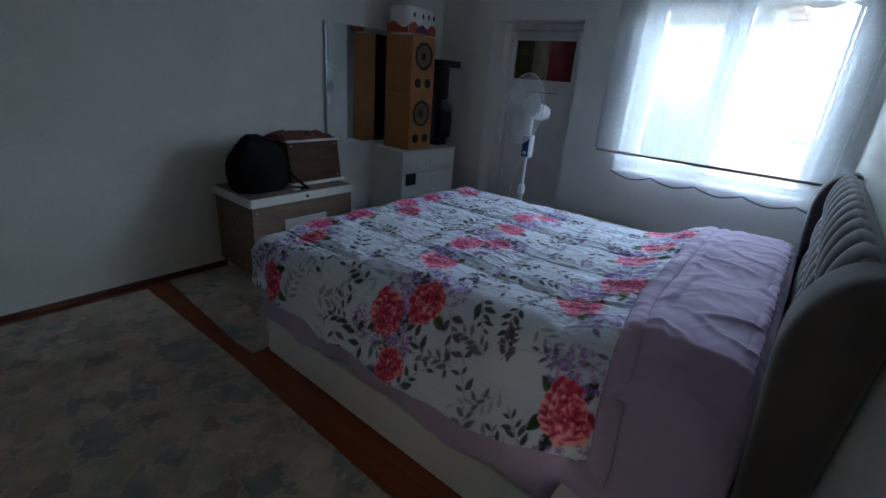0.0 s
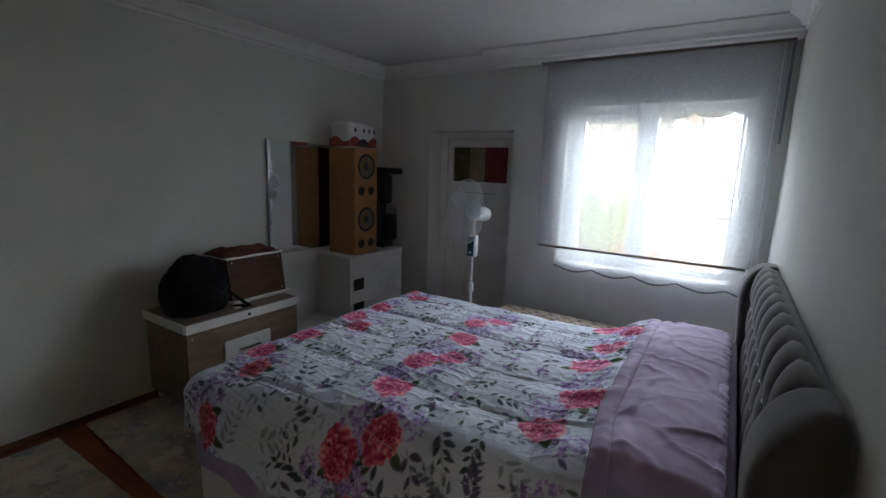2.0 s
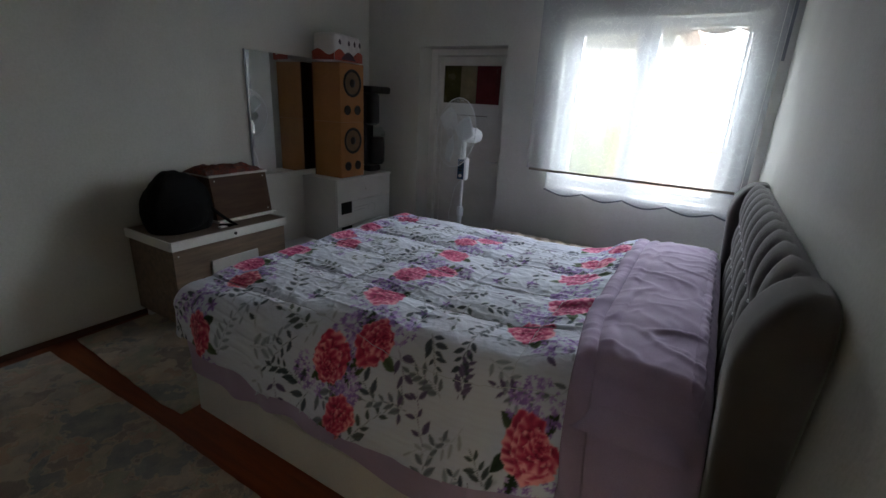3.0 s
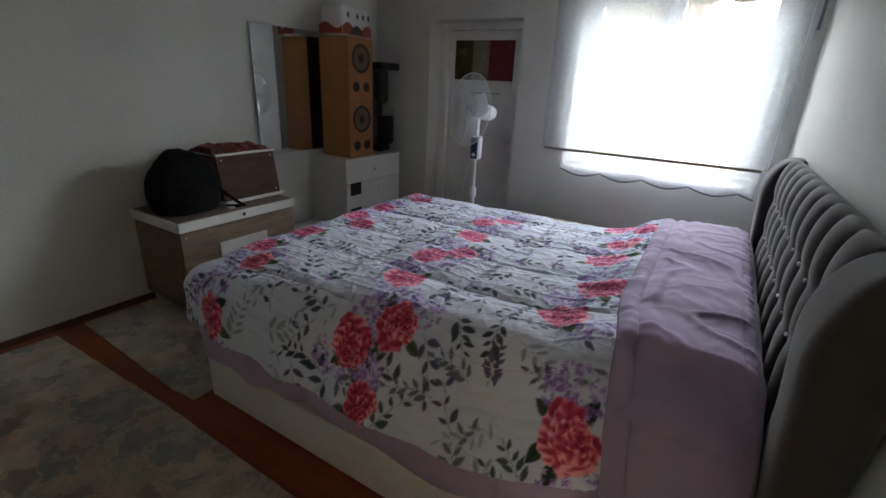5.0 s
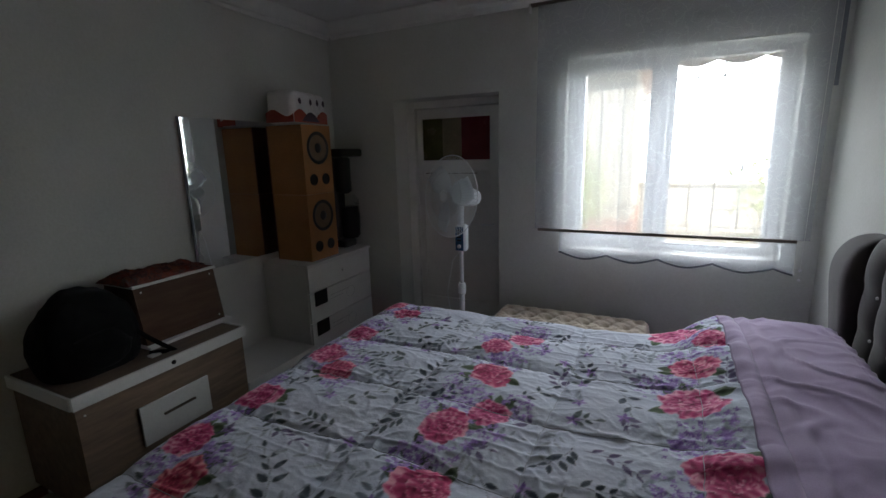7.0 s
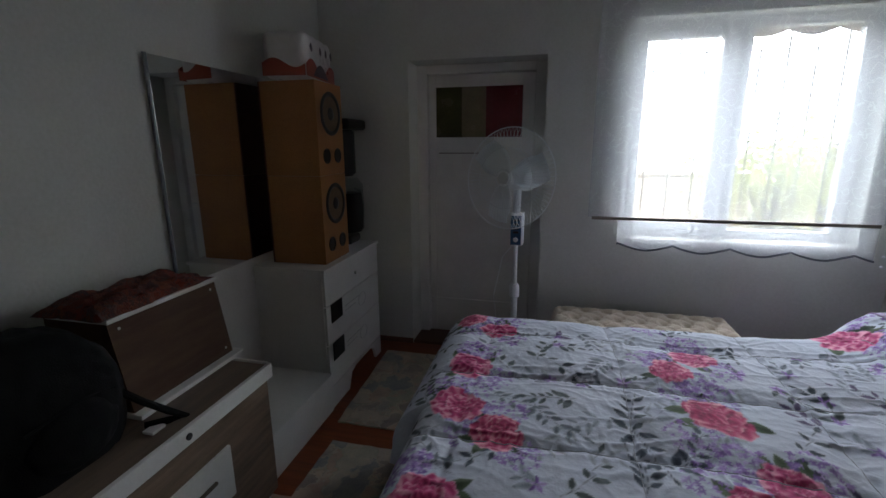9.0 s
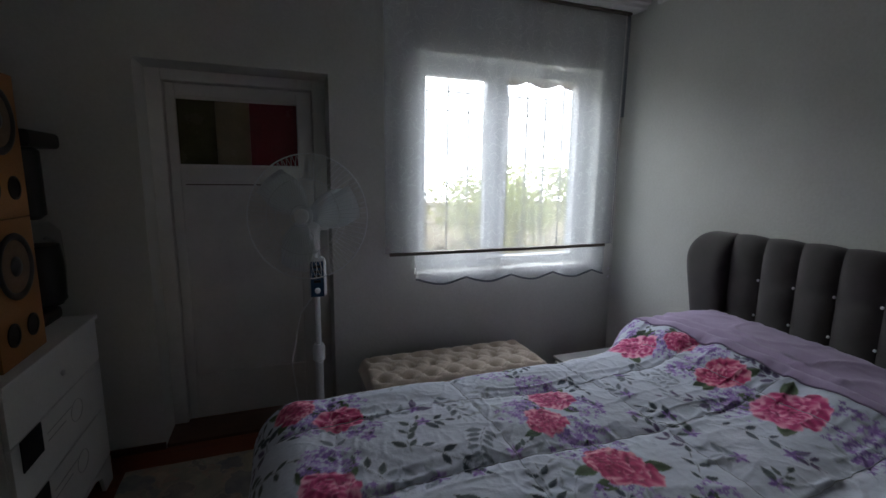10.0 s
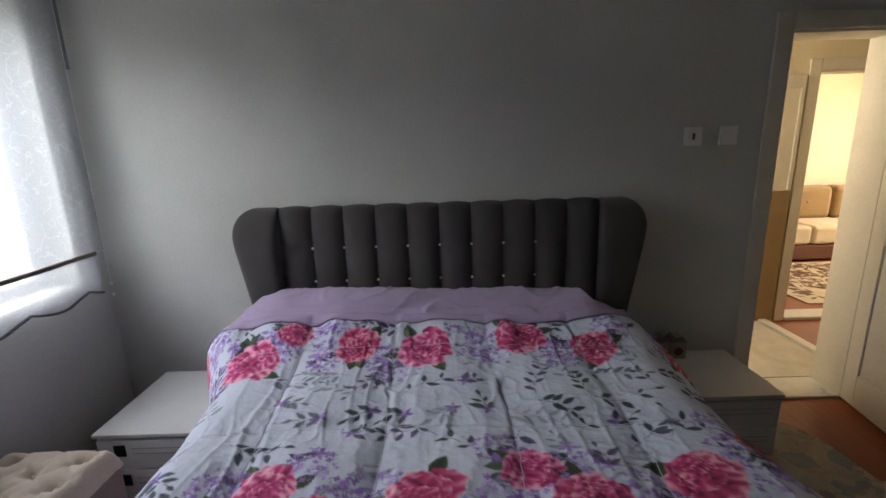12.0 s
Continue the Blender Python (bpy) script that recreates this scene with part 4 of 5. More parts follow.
# ---- floral print ----
class Print:
    """Paints motifs on the cloth's own coordinates."""

    def __init__(self, U, V, base):
        self.U, self.V = U, V
        self.C = np.ones(U.shape + (3,)) * np.array(base)
        self.u, self.v = U[:, 0], V[0, :]

    def window(self, cu, cv, r):
        i0, i1 = np.searchsorted(self.u, (cu - r, cu + r))
        j0, j1 = np.searchsorted(self.v, (cv - r, cv + r))
        if i1 - i0 < 2 or j1 - j0 < 2:
            return None
        s = (slice(i0, i1), slice(j0, j1))
        return s, self.U[s] - cu, self.V[s] - cv

    def put(self, s, mask, col):
        a = np.clip(mask, 0, 1)[..., None]
        self.C[s] = self.C[s] * (1 - a) + np.asarray(col) * a

    def peony(self, cu, cv, r, seed, warm=0.0):
        """Broad ruffled petals folded over one another, pale along the rims and deep in the folds."""
        rnd = np.random.RandomState(seed)
        deep, mid, pale = np.array((0.20, 0.004, 0.06 - 0.03 * warm)), np.array((0.62, 0.05, 0.21 - 0.10 * warm)), np.array((0.92, 0.44 - 0.03 * warm, 0.60 - 0.20 * warm))
        lean, squash = rnd.uniform(0, 6.28), rnd.uniform(0.02, 0.12)
        for ring, (n, dist, size) in enumerate(((6, 0.56, 0.50), (6, 0.44, 0.44), (5, 0.30, 0.36), (4, 0.19, 0.27), (3, 0.08, 0.19))):
            off = rnd.uniform(0, 6.28)
            for k in range(n):
                a = off + 6.283 * k / n + rnd.uniform(-0.35, 0.35)
                far = dist * r * rnd.uniform(0.78, 1.18)
                pu, pv, pr_ = cu + math.cos(a) * far + squash * r * math.cos(lean) * ring, cv + math.sin(a) * far + squash * r * math.sin(lean) * ring, size * r * rnd.uniform(0.75, 1.15)
                w = self.window(pu, pv, pr_ * 1.5)
                if w is None:
                    continue
                s, x, y = w
                turn = a + rnd.uniform(-0.6, 0.6)
                p, q = x * math.cos(turn) + y * math.sin(turn), -x * math.sin(turn) + y * math.cos(turn)
                th = np.arctan2(q, p)
                f1, f2 = rnd.uniform(0, 6.28), rnd.uniform(0, 6.28)
                rim = pr_ * (0.93 + 0.10 * np.sin(3 * th + f1) + 0.06 * np.sin(7 * th + f2) + 0.03 * np.sin(13 * th + f1))
                rho = np.hypot(p * 1.12, q * 0.86)
                mask = np.clip((rim - rho) / 0.0035, 0, 1)
                fold = 0.5 + 0.5 * np.sin(8 * q / pr_ + 3 * p / pr_ + 1.2 * np.sin(3 * p / pr_ + f2) + f1)
                t = np.clip(0.38 + 0.50 * p / pr_ + 0.44 * (fold - 0.5), 0, 1) * rnd.uniform(0.55, 1.25) * (1.12 - 0.07 * ring)
                edge = np.exp(-((rim - rho) / (0.10 * pr_ + 0.002)) ** 2) * (p > -0.2 * pr_) * (0.10 + 0.26 * np.sin(2 * th + f2) ** 2)
                t = np.clip(t + edge, 0, 1)[..., None]
                col = np.where(t < 0.5, deep + (mid - deep) * t / 0.5, mid + (pale - mid) * (t - 0.5) / 0.5)
                self.put(s, mask, col)

    def leaf(self, cu, cv, L, wd, ang, col, vein=True):
        w = self.window(cu, cv, L)
        if w is None:
            return
        s, x, y = w
        p, q = x * math.cos(ang) + y * math.sin(ang), -x * math.sin(ang) + y * math.cos(ang)
        k = np.clip(p / L + 0.5, 0, 1)
        half = wd * np.sin(np.pi * k ** 0.8)
        m = np.clip((half - np.abs(q)) / 0.003, 0, 1) * ((p > -L / 2) & (p < L / 2))
        c = np.ones(x.shape + (3,)) * np.array(col)
        if vein:
            c = c * (0.75 + 0.7 * np.clip(np.abs(q) / max(wd, 1e-4), 0, 1))[..., None]
        self.put(s, m, c)

    def dots(self, cu, cv, r, n, seed, cols):
        rnd = np.random.RandomState(seed)
        for _ in range(n):
            a, d, q = rnd.uniform(0, 6.28), r * math.sqrt(rnd.uniform(0, 1)), rnd.uniform(0.007, 0.014)
            x, y = cu + d * math.cos(a), cv + d * math.sin(a)
            w = self.window(x, y, q * 1.5)
            if w is None:
                continue
            s, dx, dy = w
            th, rho = np.arctan2(dy, dx), np.hypot(dx, dy)
            m = np.clip((q * (0.75 + 0.25 * np.cos(4 * th + a)) - rho) / 0.003, 0, 1)
            self.put(s, m * 0.9, cols[rnd.randint(len(cols))])

    def sprig(self, cu, cv, L, ang, n, seed, cols):
        rnd = np.random.RandomState(seed)
        col = cols[rnd.randint(len(cols))]
        bend = rnd.uniform(-0.6, 0.6)
        for i in range(n):
            k = i / max(1, n - 1)
            a = ang + bend * k
            x, y = cu + math.cos(a) * L * k, cv + math.sin(a) * L * k
            self.leaf(x, y, L / n * 1.7, 0.0030, a, col, False)
            for side in ((1, -1) if i < n - 1 else (0,)):
                la = a + side * rnd.uniform(0.6, 1.05)
                ll = rnd.uniform(0.040, 0.064) * (1.05 - 0.3 * k)
                lx, ly = x + math.cos(la) * ll * 0.62, y + math.sin(la) * ll * 0.62
                if rnd.uniform() < 0.88:
                    self.leaf(lx, ly, ll, ll * 0.235, la, col)


SLATE = [(0.055, 0.075, 0.10), (0.08, 0.10, 0.14), (0.14, 0.11, 0.22), (0.19, 0.22, 0.27), (0.09, 0.115, 0.125), (0.34, 0.38, 0.46), (0.45, 0.49, 0.56)]
PURPLE = [(0.32, 0.18, 0.55), (0.40, 0.26, 0.62), (0.54, 0.42, 0.72), (0.24, 0.13, 0.45)]
LEAFY = [(0.035, 0.06, 0.035), (0.06, 0.09, 0.045), (0.09, 0.13, 0.07)]
FLOWERS = [(0.42, 4.81, 0.095), (0.31, 4.68, 0.085), (0.38, 4.41, 0.105), (0.47, 4.14, 0.085), (0.355, 4.01, 0.10), (0.40, 3.72, 0.105), (0.37, 3.34, 0.095), (0.53, 3.46, 0.095), (0.48, 3.17, 0.080),
           (1.10, 5.10, 0.115), (1.25, 4.96, 0.08), (1.17, 4.70, 0.095), (1.15, 4.43, 0.115), (1.21, 4.05, 0.11), (1.12, 3.77, 0.10), (1.21, 3.30, 0.10),
           (-0.36, 4.93, 0.085), (-0.50, 5.02, 0.08), (-0.43, 4.58, 0.095), (-0.42, 4.31, 0.095), (-0.28, 4.20, 0.085), (-0.43, 3.92, 0.095), (-0.45, 3.62, 0.085), (-0.31, 3.48, 0.085), (-0.33, 3.13, 0.105),
           (0.36, 5.18, 0.09), (0.45, 5.42, 0.09), (1.18, 5.40, 0.09), (-0.38, 5.38, 0.09)]

step = 0.0046
u = np.arange(-0.86, 1.34, step)
v = np.arange(2.98, 5.60, step)
U, V = np.meshgrid(u, v, indexing="ij")
pr = Print(U, V, (0.645, 0.69, 0.79))
pr.C *= (1 + 0.03 * smooth_noise(U, V, 9, 10, 25))[..., None]
pr.C *= 1 - (0.045 * np.clip(np.sin(V * 314), 0, 1) * (0.5 + 0.5 * np.clip(1 + 2 * smooth_noise(U, V, 14, 8, 6), 0, 1)))[..., None] * np.array((0.7, 1.0, 0.8))
rnd = np.random.RandomState(12)
spots = []
tries = 0
while len(spots) < 230 and tries < 9000:
    tries += 1
    a, b = rnd.uniform(-0.85, 1.32), rnd.uniform(3.0, 5.58)
    if min(math.hypot(a - f[0], b - f[1]) - f[2] for f in FLOWERS) < 0.02:
        continue
    if spots and min(math.hypot(a - q[0], b - q[1]) for q in spots) < 0.102:
        continue
    spots.append((a, b))
for i, (a, b) in enumerate(spots):
    ang = rnd.uniform(0, 6.28)
    kind = rnd.uniform()
    if kind < 0.72:
        pr.sprig(a - 0.05 * math.cos(ang), b - 0.05 * math.sin(ang), rnd.uniform(0.13, 0.22), ang, rnd.randint(4, 7), 100 + i, SLATE)
    else:
        for k in range(5):
            t = ang + k * 1.257
            pr.leaf(a + 0.016 * math.cos(t), b + 0.016 * math.sin(t), 0.034, 0.009, t, PURPLE[rnd.randint(4)])
        pr.sprig(a, b, 0.07, ang, 3, 700 + i, SLATE)
for i, (a, b, r) in enumerate(FLOWERS):
    for k in range(4):
        t = rnd.uniform(0, 6.28)
        pr.leaf(a + math.cos(t) * r * 1.05, b + math.sin(t) * r * 1.05, r * 0.85, r * 0.24, t + rnd.uniform(-0.5, 0.5), LEAFY[rnd.randint(3)])
    for k in range(3):
        t = 1.57 * (1 if k < 2 else -1) + rnd.uniform(-0.9, 0.9)
        pr.dots(a + math.cos(t) * r * 1.25, b + math.sin(t) * r * 1.25, r * 0.85, 66, 300 + i * 3 + k, PURPLE)
# peonies on the south side are painted redder, for the warm light falling there
for i, (a, b, r) in enumerate(FLOWERS):
    pr.peony(a, b, r, 40 + i, warm=0.8 if b < 3.5 else 0.15 * (i % 3))

edge_u = duvet_edge(V) + 0.003 * np.sin(V * 9)
Uc = -0.86 + (U + 0.86) * (edge_u + 0.86) / (u[-1] + 0.86)
Vc = V
hang = np.where(V < 4.3, 0.30 + 0.19 * np.clip((Uc + 0.30) / 0.9, 0, 1) - 0.07 * np.clip((Uc - 0.9) / 0.4, 0, 1), 0.34)
X, Y, Z, dd, over = drape(Uc, Vc, -0.495, south_edge(Uc), north_edge(Uc), south_round(Uc), top_height(Uc, V) + 0.002, 0.10, hang)
hang_ok = dd < hang - 1e-5
flat = np.clip(1 - dd / 0.10, 0, 1)
seam = np.zeros_like(U)
puff = np.ones_like(U)
for c in (3.45, 3.815, 4.17, 4.545, 4.91, 5.25):
    q = np.abs(V - c + 0.012 * np.sin(Uc * 6 + c))
    seam = np.maximum(seam, 0.8 * np.exp(-(q / 0.010) ** 2))
    puff *= 1 - np.exp(-(q / 0.07) ** 2)
for c in (-0.42, 0.07, 0.60, 1.06):
    q = np.abs(Uc - c + 0.012 * np.sin(V * 5 + c))
    seam = np.maximum(seam, 0.65 * np.exp(-(q / 0.011) ** 2))
    puff *= 1 - 0.8 * np.exp(-(q / 0.07) ** 2)
soft = 0.35 + 0.65 * flat
Z += soft * (0.015 * puff - 0.006 * seam)
Z += 0.013 * smooth_noise(Uc, V, 21, 18, 9) * soft
cr1, cr2, cr3 = smooth_noise(Uc, V, 24, 9, 20), smooth_noise(Uc, V, 25, 9, 26), smooth_noise(Uc, V, 26, 9, 34)
nearseam = 0.35 + 0.65 * (1 - puff)
Z += soft * nearseam * (0.0036 * np.exp(-(cr1 / 0.09) ** 2) + 0.0026 * np.exp(-(cr2 / 0.09) ** 2) + 0.0014 * np.exp(-(cr3 / 0.09) ** 2))
Z += 0.0025 * smooth_noise(Uc, V, 22, 18, 34) * soft
longc = smooth_noise(Uc * 0.45, V * 1.8, 27, 9, 13)
Z += 0.0055 * np.exp(-(longc / 0.10) ** 2) * soft * nearseam
crump = np.clip((Uc - 0.95) / 0.2, 0, 1)
Z += 0.030 * crump * smooth_noise(Uc * 0.6, V * 2.4, 23, 14, 10) * flat
side = np.clip(over / 0.12, 0, 1)
fold = np.sin(Uc * 13 + 1.5 * np.sin(Uc * 4.1)) * 0.014 + smooth_noise(Uc, V, 31, 12, 9) * 0.022
Y += np.where(V < 4.3, -1, 1) * (np.abs(V - 4.315) > 0.70) * side * fold
X -= (Uc < -0.49) * side * (np.sin(V * 12 + 1.3 * np.sin(V * 5)) * 0.014 + smooth_noise(Uc, V, 33, 12, 9) * 0.02)
bulge = np.clip(dd / 0.12, 0, 1) * (1 - np.clip(over / 0.25, 0, 1))
Y += np.where(V < 4.3, -1, 1) * (np.abs(V - 4.315) > 0.70) * 0.02 * bulge * puff
rib = smooth_noise(Uc * 0.7, V * 2.2, 35, 12, 22)
Y += (V < 4.0) * np.clip(dd / 0.12, 0, 1) * (0.004 * np.exp(-(rib / 0.10) ** 2) + 0.010 * smooth_noise(Uc * 1.4, V, 36, 14, 13))
lip = np.clip((Uc - edge_u + 0.03) / 0.03, 0, 1)
Z -= 0.036 * lip ** 2
duvet_me = surface("duvet", X, Y, Z, M_PRINT, hang_ok)
layer = duvet_me.color_attributes.new("print", "FLOAT_COLOR", "POINT")
layer.data.foreach_set("color", np.concatenate([np.clip(pr.C, 0, 1), np.ones(U.shape + (1,))], -1).astype(np.float32).ravel())
duvet = new("duvet", duvet_me)
so = duvet.modifiers.new("thick", "SOLIDIFY")
so.thickness, so.offset = 0.016, -1

# stitched seams of the quilting, a thread sunk in each
for c in (3.45, 3.815, 4.17, 4.545, 4.91):
    pts = []
    for i in range(60, X.shape[0] - 12, 4):
        vv = c - 0.012 * math.sin(Uc[i, 0] * 6 + c)
        j = int(np.argmin(np.abs(v - vv)))
        pts.append((X[i, j], Y[i, j], Z[i, j] + 0.0006))
    part("seam", tube(B(), pts, 0.0013, 5), M_SEAM, duvet)
for c in (0.07, 0.60, 1.06):
    pts = []
    for j in range(110, X.shape[1] - 110, 4):
        uu = c - 0.012 * math.sin(v[j] * 5 + c)
        i = int(np.argmin(np.abs(Uc[:, j] - uu)))
        pts.append((X[i, j], Y[i, j], Z[i, j] + 0.0006))
    part("cross_seam", tube(B(), pts, 0.0011, 5), M_SEAM, duvet)

# hem of the lilac sheet, turned back over the duvet's edge and piped along it
cols = np.arange(0, X.shape[1], 2)
cols = cols[hang_ok[-8, cols]]
hv = v[cols]
K, HV = np.meshgrid(np.linspace(0, 1, 11), hv)
ends = on_sheet(duvet_edge(hv) + 0.034, hv)
way_s, way_n = np.clip((3.66 - HV) / 0.16, 0, 1), np.clip((HV - 5.22) / 0.10, 0, 1)
rise = 0.0035 + 0.011 * np.sin(np.pi * K) + 0.0035 * smooth_noise(K * 0.02, HV, 61, 10, 34) * K
rise = rise * np.clip((1.02 - K) / 0.15, 0.2, 1) * (0.35 + 0.65 * np.clip((HV - 3.05) / 0.35, 0, 1))
A = [g[-8, cols][:, None] * (1 - K) + e[:, None] * K for g, e in zip((X, Y, Z), ends)]
A[1] = A[1] + rise * (way_n - way_s)
A[2] = A[2] + rise * (1 - np.maximum(way_n, way_s))
band = new("hem_band", surface("hem_band", *A, M_LILAC))
band.parent = bedsheet
band["label"] = "stitched lilac hem band"
so = band.modifiers.new("thick", "SOLIDIFY")
so.thickness, so.offset = 0.004, -1
part("piping", tube(B(), [(A[0][q, 0], A[1][q, 0], A[2][q, 0]) for q in range(0, len(hv), 2)], 0.0014, 6), M_PIPING, band, "dark grey piped edge")
tagged(duvet, "white quilted duvet printed with pink peonies and grey sprigs", "duvet")

# ---- chest by the west wall ----
chest = thing("chest", (-1.555, 4.095, 0), "low oak-effect chest with white edge trim standing by the wall", "chest")
hw, hd = 0.445, 0.285
part("body", box(B(), -hd + 0.015, hd - 0.02, -hw + 0.012, hw - 0.012, 0.075, 0.602, 0.003), M_OAK, chest)
lid = part("lid", box(B(), -hd + 0.012, hd - 0.018, -hw + 0.014, hw - 0.014, 0.604, 0.662, 0.003), M_OAKTOP, chest, "dark oak-effect top")
part("front_trim", box(B(), hd - 0.0175, hd, -hw, hw, 0.603, 0.664, 0.003), M_WHITE, lid, "white front edge")
for s in (1, -1):
    part("side_trim", box(B(), -hd + 0.012, hd - 0.018, s * hw - 0.0065, s * hw + 0.0065, 0.603, 0.664, 0.003), M_WHITE, lid, "white side edge")
part("lock", lathe(B(), [(0.0115, 0), (0.0115, 0.004), (0.006, 0.005)], 16, pose(hd, 0.0, 0.634, 0, 90, 0)), M_BLACK, lid, "round black lock")
dr = part("drawer_front", box(B(), hd - 0.0195, hd - 0.006, -0.19, 0.175, 0.27, 0.475, 0.003), M_WHITE, chest, "white recessed drawer front")
part("pull", box(B(), hd - 0.0058, hd + 0.006, -0.085, 0.085, 0.385, 0.397, 0.003), M_IRON, dr, "slim dark pull")
for s in (1, -1):
    for d in (1, -1):
        part("foot", box(B(), d * (hd - 0.06) - 0.02, d * (hd - 0.06) + 0.02, s * (hw - 0.06) - 0.02, s * (hw - 0.06) + 0.02, 0.0, 0.0745, 0.004), M_WHITE, chest)
part("screw_cap", lathe(B(), [(0.005, 0), (0.005, 0.003), (0.002, 0.004)], 10, pose(hd - 0.02, -hw + 0.045, 0.56, 0, 90, 0)), M_WHITE, chest)

# wooden box with a slanted front and a white lid, standing on the chest
wb = thing("wooden_box", (-1.63, 4.37, 0.6645), "walnut-effect box with white edges standing on the chest", "box")
bm = B()
prism(bm, [(-0.15, 0.018), (0.155, 0.018), (0.105, 0.322), (-0.15, 0.322)], "y", -0.27, 0.20)
part("body", bm, M_WALNUT, wb, smooth=False)
part("base_edge", box(B(), -0.155, 0.19, -0.278, 0.225, 0.0, 0.0175, 0.003), M_WHITE, wb, "white lower edge")
lidp = part("lid", box(B(), -0.155, 0.118, -0.278, 0.208, 0.3225, 0.338, 0.003), M_WHITE, wb, "white lid")
for y in (-0.235, 0.168):
    for x, z in ((0.151, 0.045), (0.110, 0.295)):
        part("screw_cap", blob(B(), (x, y, z), 0.006, (0.6, 1, 1), 1), M_WHITE, wb)

# cloth heaped on the box
bm = B()
t = bmesh.new()
bmesh.ops.create_grid(t, x_segments=30, y_segments=44, size=0.5)
for q in t.verts:
    a, b = q.co.x, q.co.y
    k = max(0, 1 - (abs(a) * 2) ** 4) * max(0, 1 - (abs(b) * 2) ** 4)
    n1 = noise.noise(Vector((a * 5, b * 6, 1.3))) + 0.5 * noise.noise(Vector((a * 14, b * 13, 4.0)))
    ply = 0.016 * (math.floor(4 * (0.5 - b) + 0.6 * a + 0.25 * n1) / 4) + 0.010 * abs(math.sin(9 * b + 5 * a + n1))
    q.co = Vector((a * 0.25 + 0.014 * n1, b * 0.50 + 0.012 * n1, 0.003 + max(0.004, 0.012 + 0.020 * (0.5 - b) + ply + 0.030 * n1) * k ** 0.3))
merge(bm, t)
solid("folded_cloth", bm, M_SCARF, "crumpled rust-red patterned cloth lying on the wooden box", "cloth", loc=(-1.635, 4.315, 1.003))

# backpack
bag = thing("backpack", (-1.545, 3.87, 0.664), "black canvas backpack slumped on the chest", "backpack")
bm = B()
t = bmesh.new()
bmesh.ops.create_icosphere(t, subdivisions=5, radius=1.0)
for q in t.verts:
    c = q.co
    sx = abs(c.x) ** 0.8 * (1 if c.x > 0 else -1)
    sy = abs(c.y) ** 0.75 * (1 if c.y > 0 else -1)
    zz = max(c.z, -0.55)
    top = 1 - 0.18 * max(0, zz) ** 2
    k = 1 + 0.05 * noise.noise(c * 2.2) + 0.02 * noise.noise(c * 7)
    q.co = Vector((sx * 0.165 * top * k, sy * 0.215 * top * k, (zz + 0.55) * 0.252 * k))
merge(bm, t)
part("sack", bm, M_BLACKCLOTH, bag)
bm = B()
blob(bm, (0.13, 0.0, 0.12), 0.11, (0.55, 1.15, 0.95), 4, 0.08)
part("front_pocket", bm, M_BLACKCLOTH, bag)
part("zip", tube(B(), [(0.16 + 0.012 * math.sin(i * 0.2), -0.12 + i * 0.012, 0.19 + 0.02 * math.sin(i * 0.157)) for i in range(21)], 0.004, 6), M_BLACKCLOTH, bag)
part("strap", tube(B(), [(0.10, 0.14, 0.17), (0.15, 0.20, 0.09), (0.20, 0.235, 0.045), (0.235, 0.265, 0.014), (0.20, 0.235, 0.012), (0.15, 0.19, 0.012)], 0.012, 8), M_BLACKCLOTH, bag)
part("buckle", box(B(), 0.165, 0.205, 0.165, 0.215, 0.002, 0.012, 0.003), M_WHITE, bag, "pale strap tab")
part("grab_loop", tube(B(), [(-0.06, -0.06, 0.345), (-0.06, -0.03, 0.366), (-0.06, 0.03, 0.366), (-0.06, 0.06, 0.345)], 0.008, 8), M_BLACKCLOTH, bag)

# ---- dressing table: low plinth, drawer tower, back panel and mirror ----
van = thing("dressing_table", (0, 0, 0), "white dressing table with a drawer tower and low plinth", "dressing table")
tx = -1.385
part("back_panel", box(B(), WEST + 0.002, WEST + 0.018, 4.655, 6.0, 0.06, 0.90, 0.002), M_WHITE, van)
pl = part("plinth", box(B(), WEST + 0.019, tx + 0.01, 4.60, 5.215, 0.004, 0.225, 0.004), M_WHITE, van)
part("plinth_top", box(B(), WEST + 0.019, tx + 0.02, 4.595, 5.208, 0.226, 0.244, 0.003), M_WHITE, pl)
part("tower", box(B(), WEST + 0.019, tx - 0.016, 5.215, 6.0, 0.125, 0.838, 0.003), M_WHITE, van)
part("tower_top", box(B(), WEST + 0.019, tx + 0.008, 5.208, 6.008, 0.839, 0.857, 0.003), M_WHITE, van)
bm = B()
prism(bm, [(5.222, 0.004), (5.455, 0.004), (5.50, 0.10), (5.56, 0.118), (5.80, 0.118), (5.87, 0.09), (5.90, 0.004), (5.996, 0.004), (5.996, 0.135), (5.222, 0.135)], "x", tx - 0.016, tx)
part("apron", bm, M_WHITE, van, "scalloped foot rail", smooth=False)
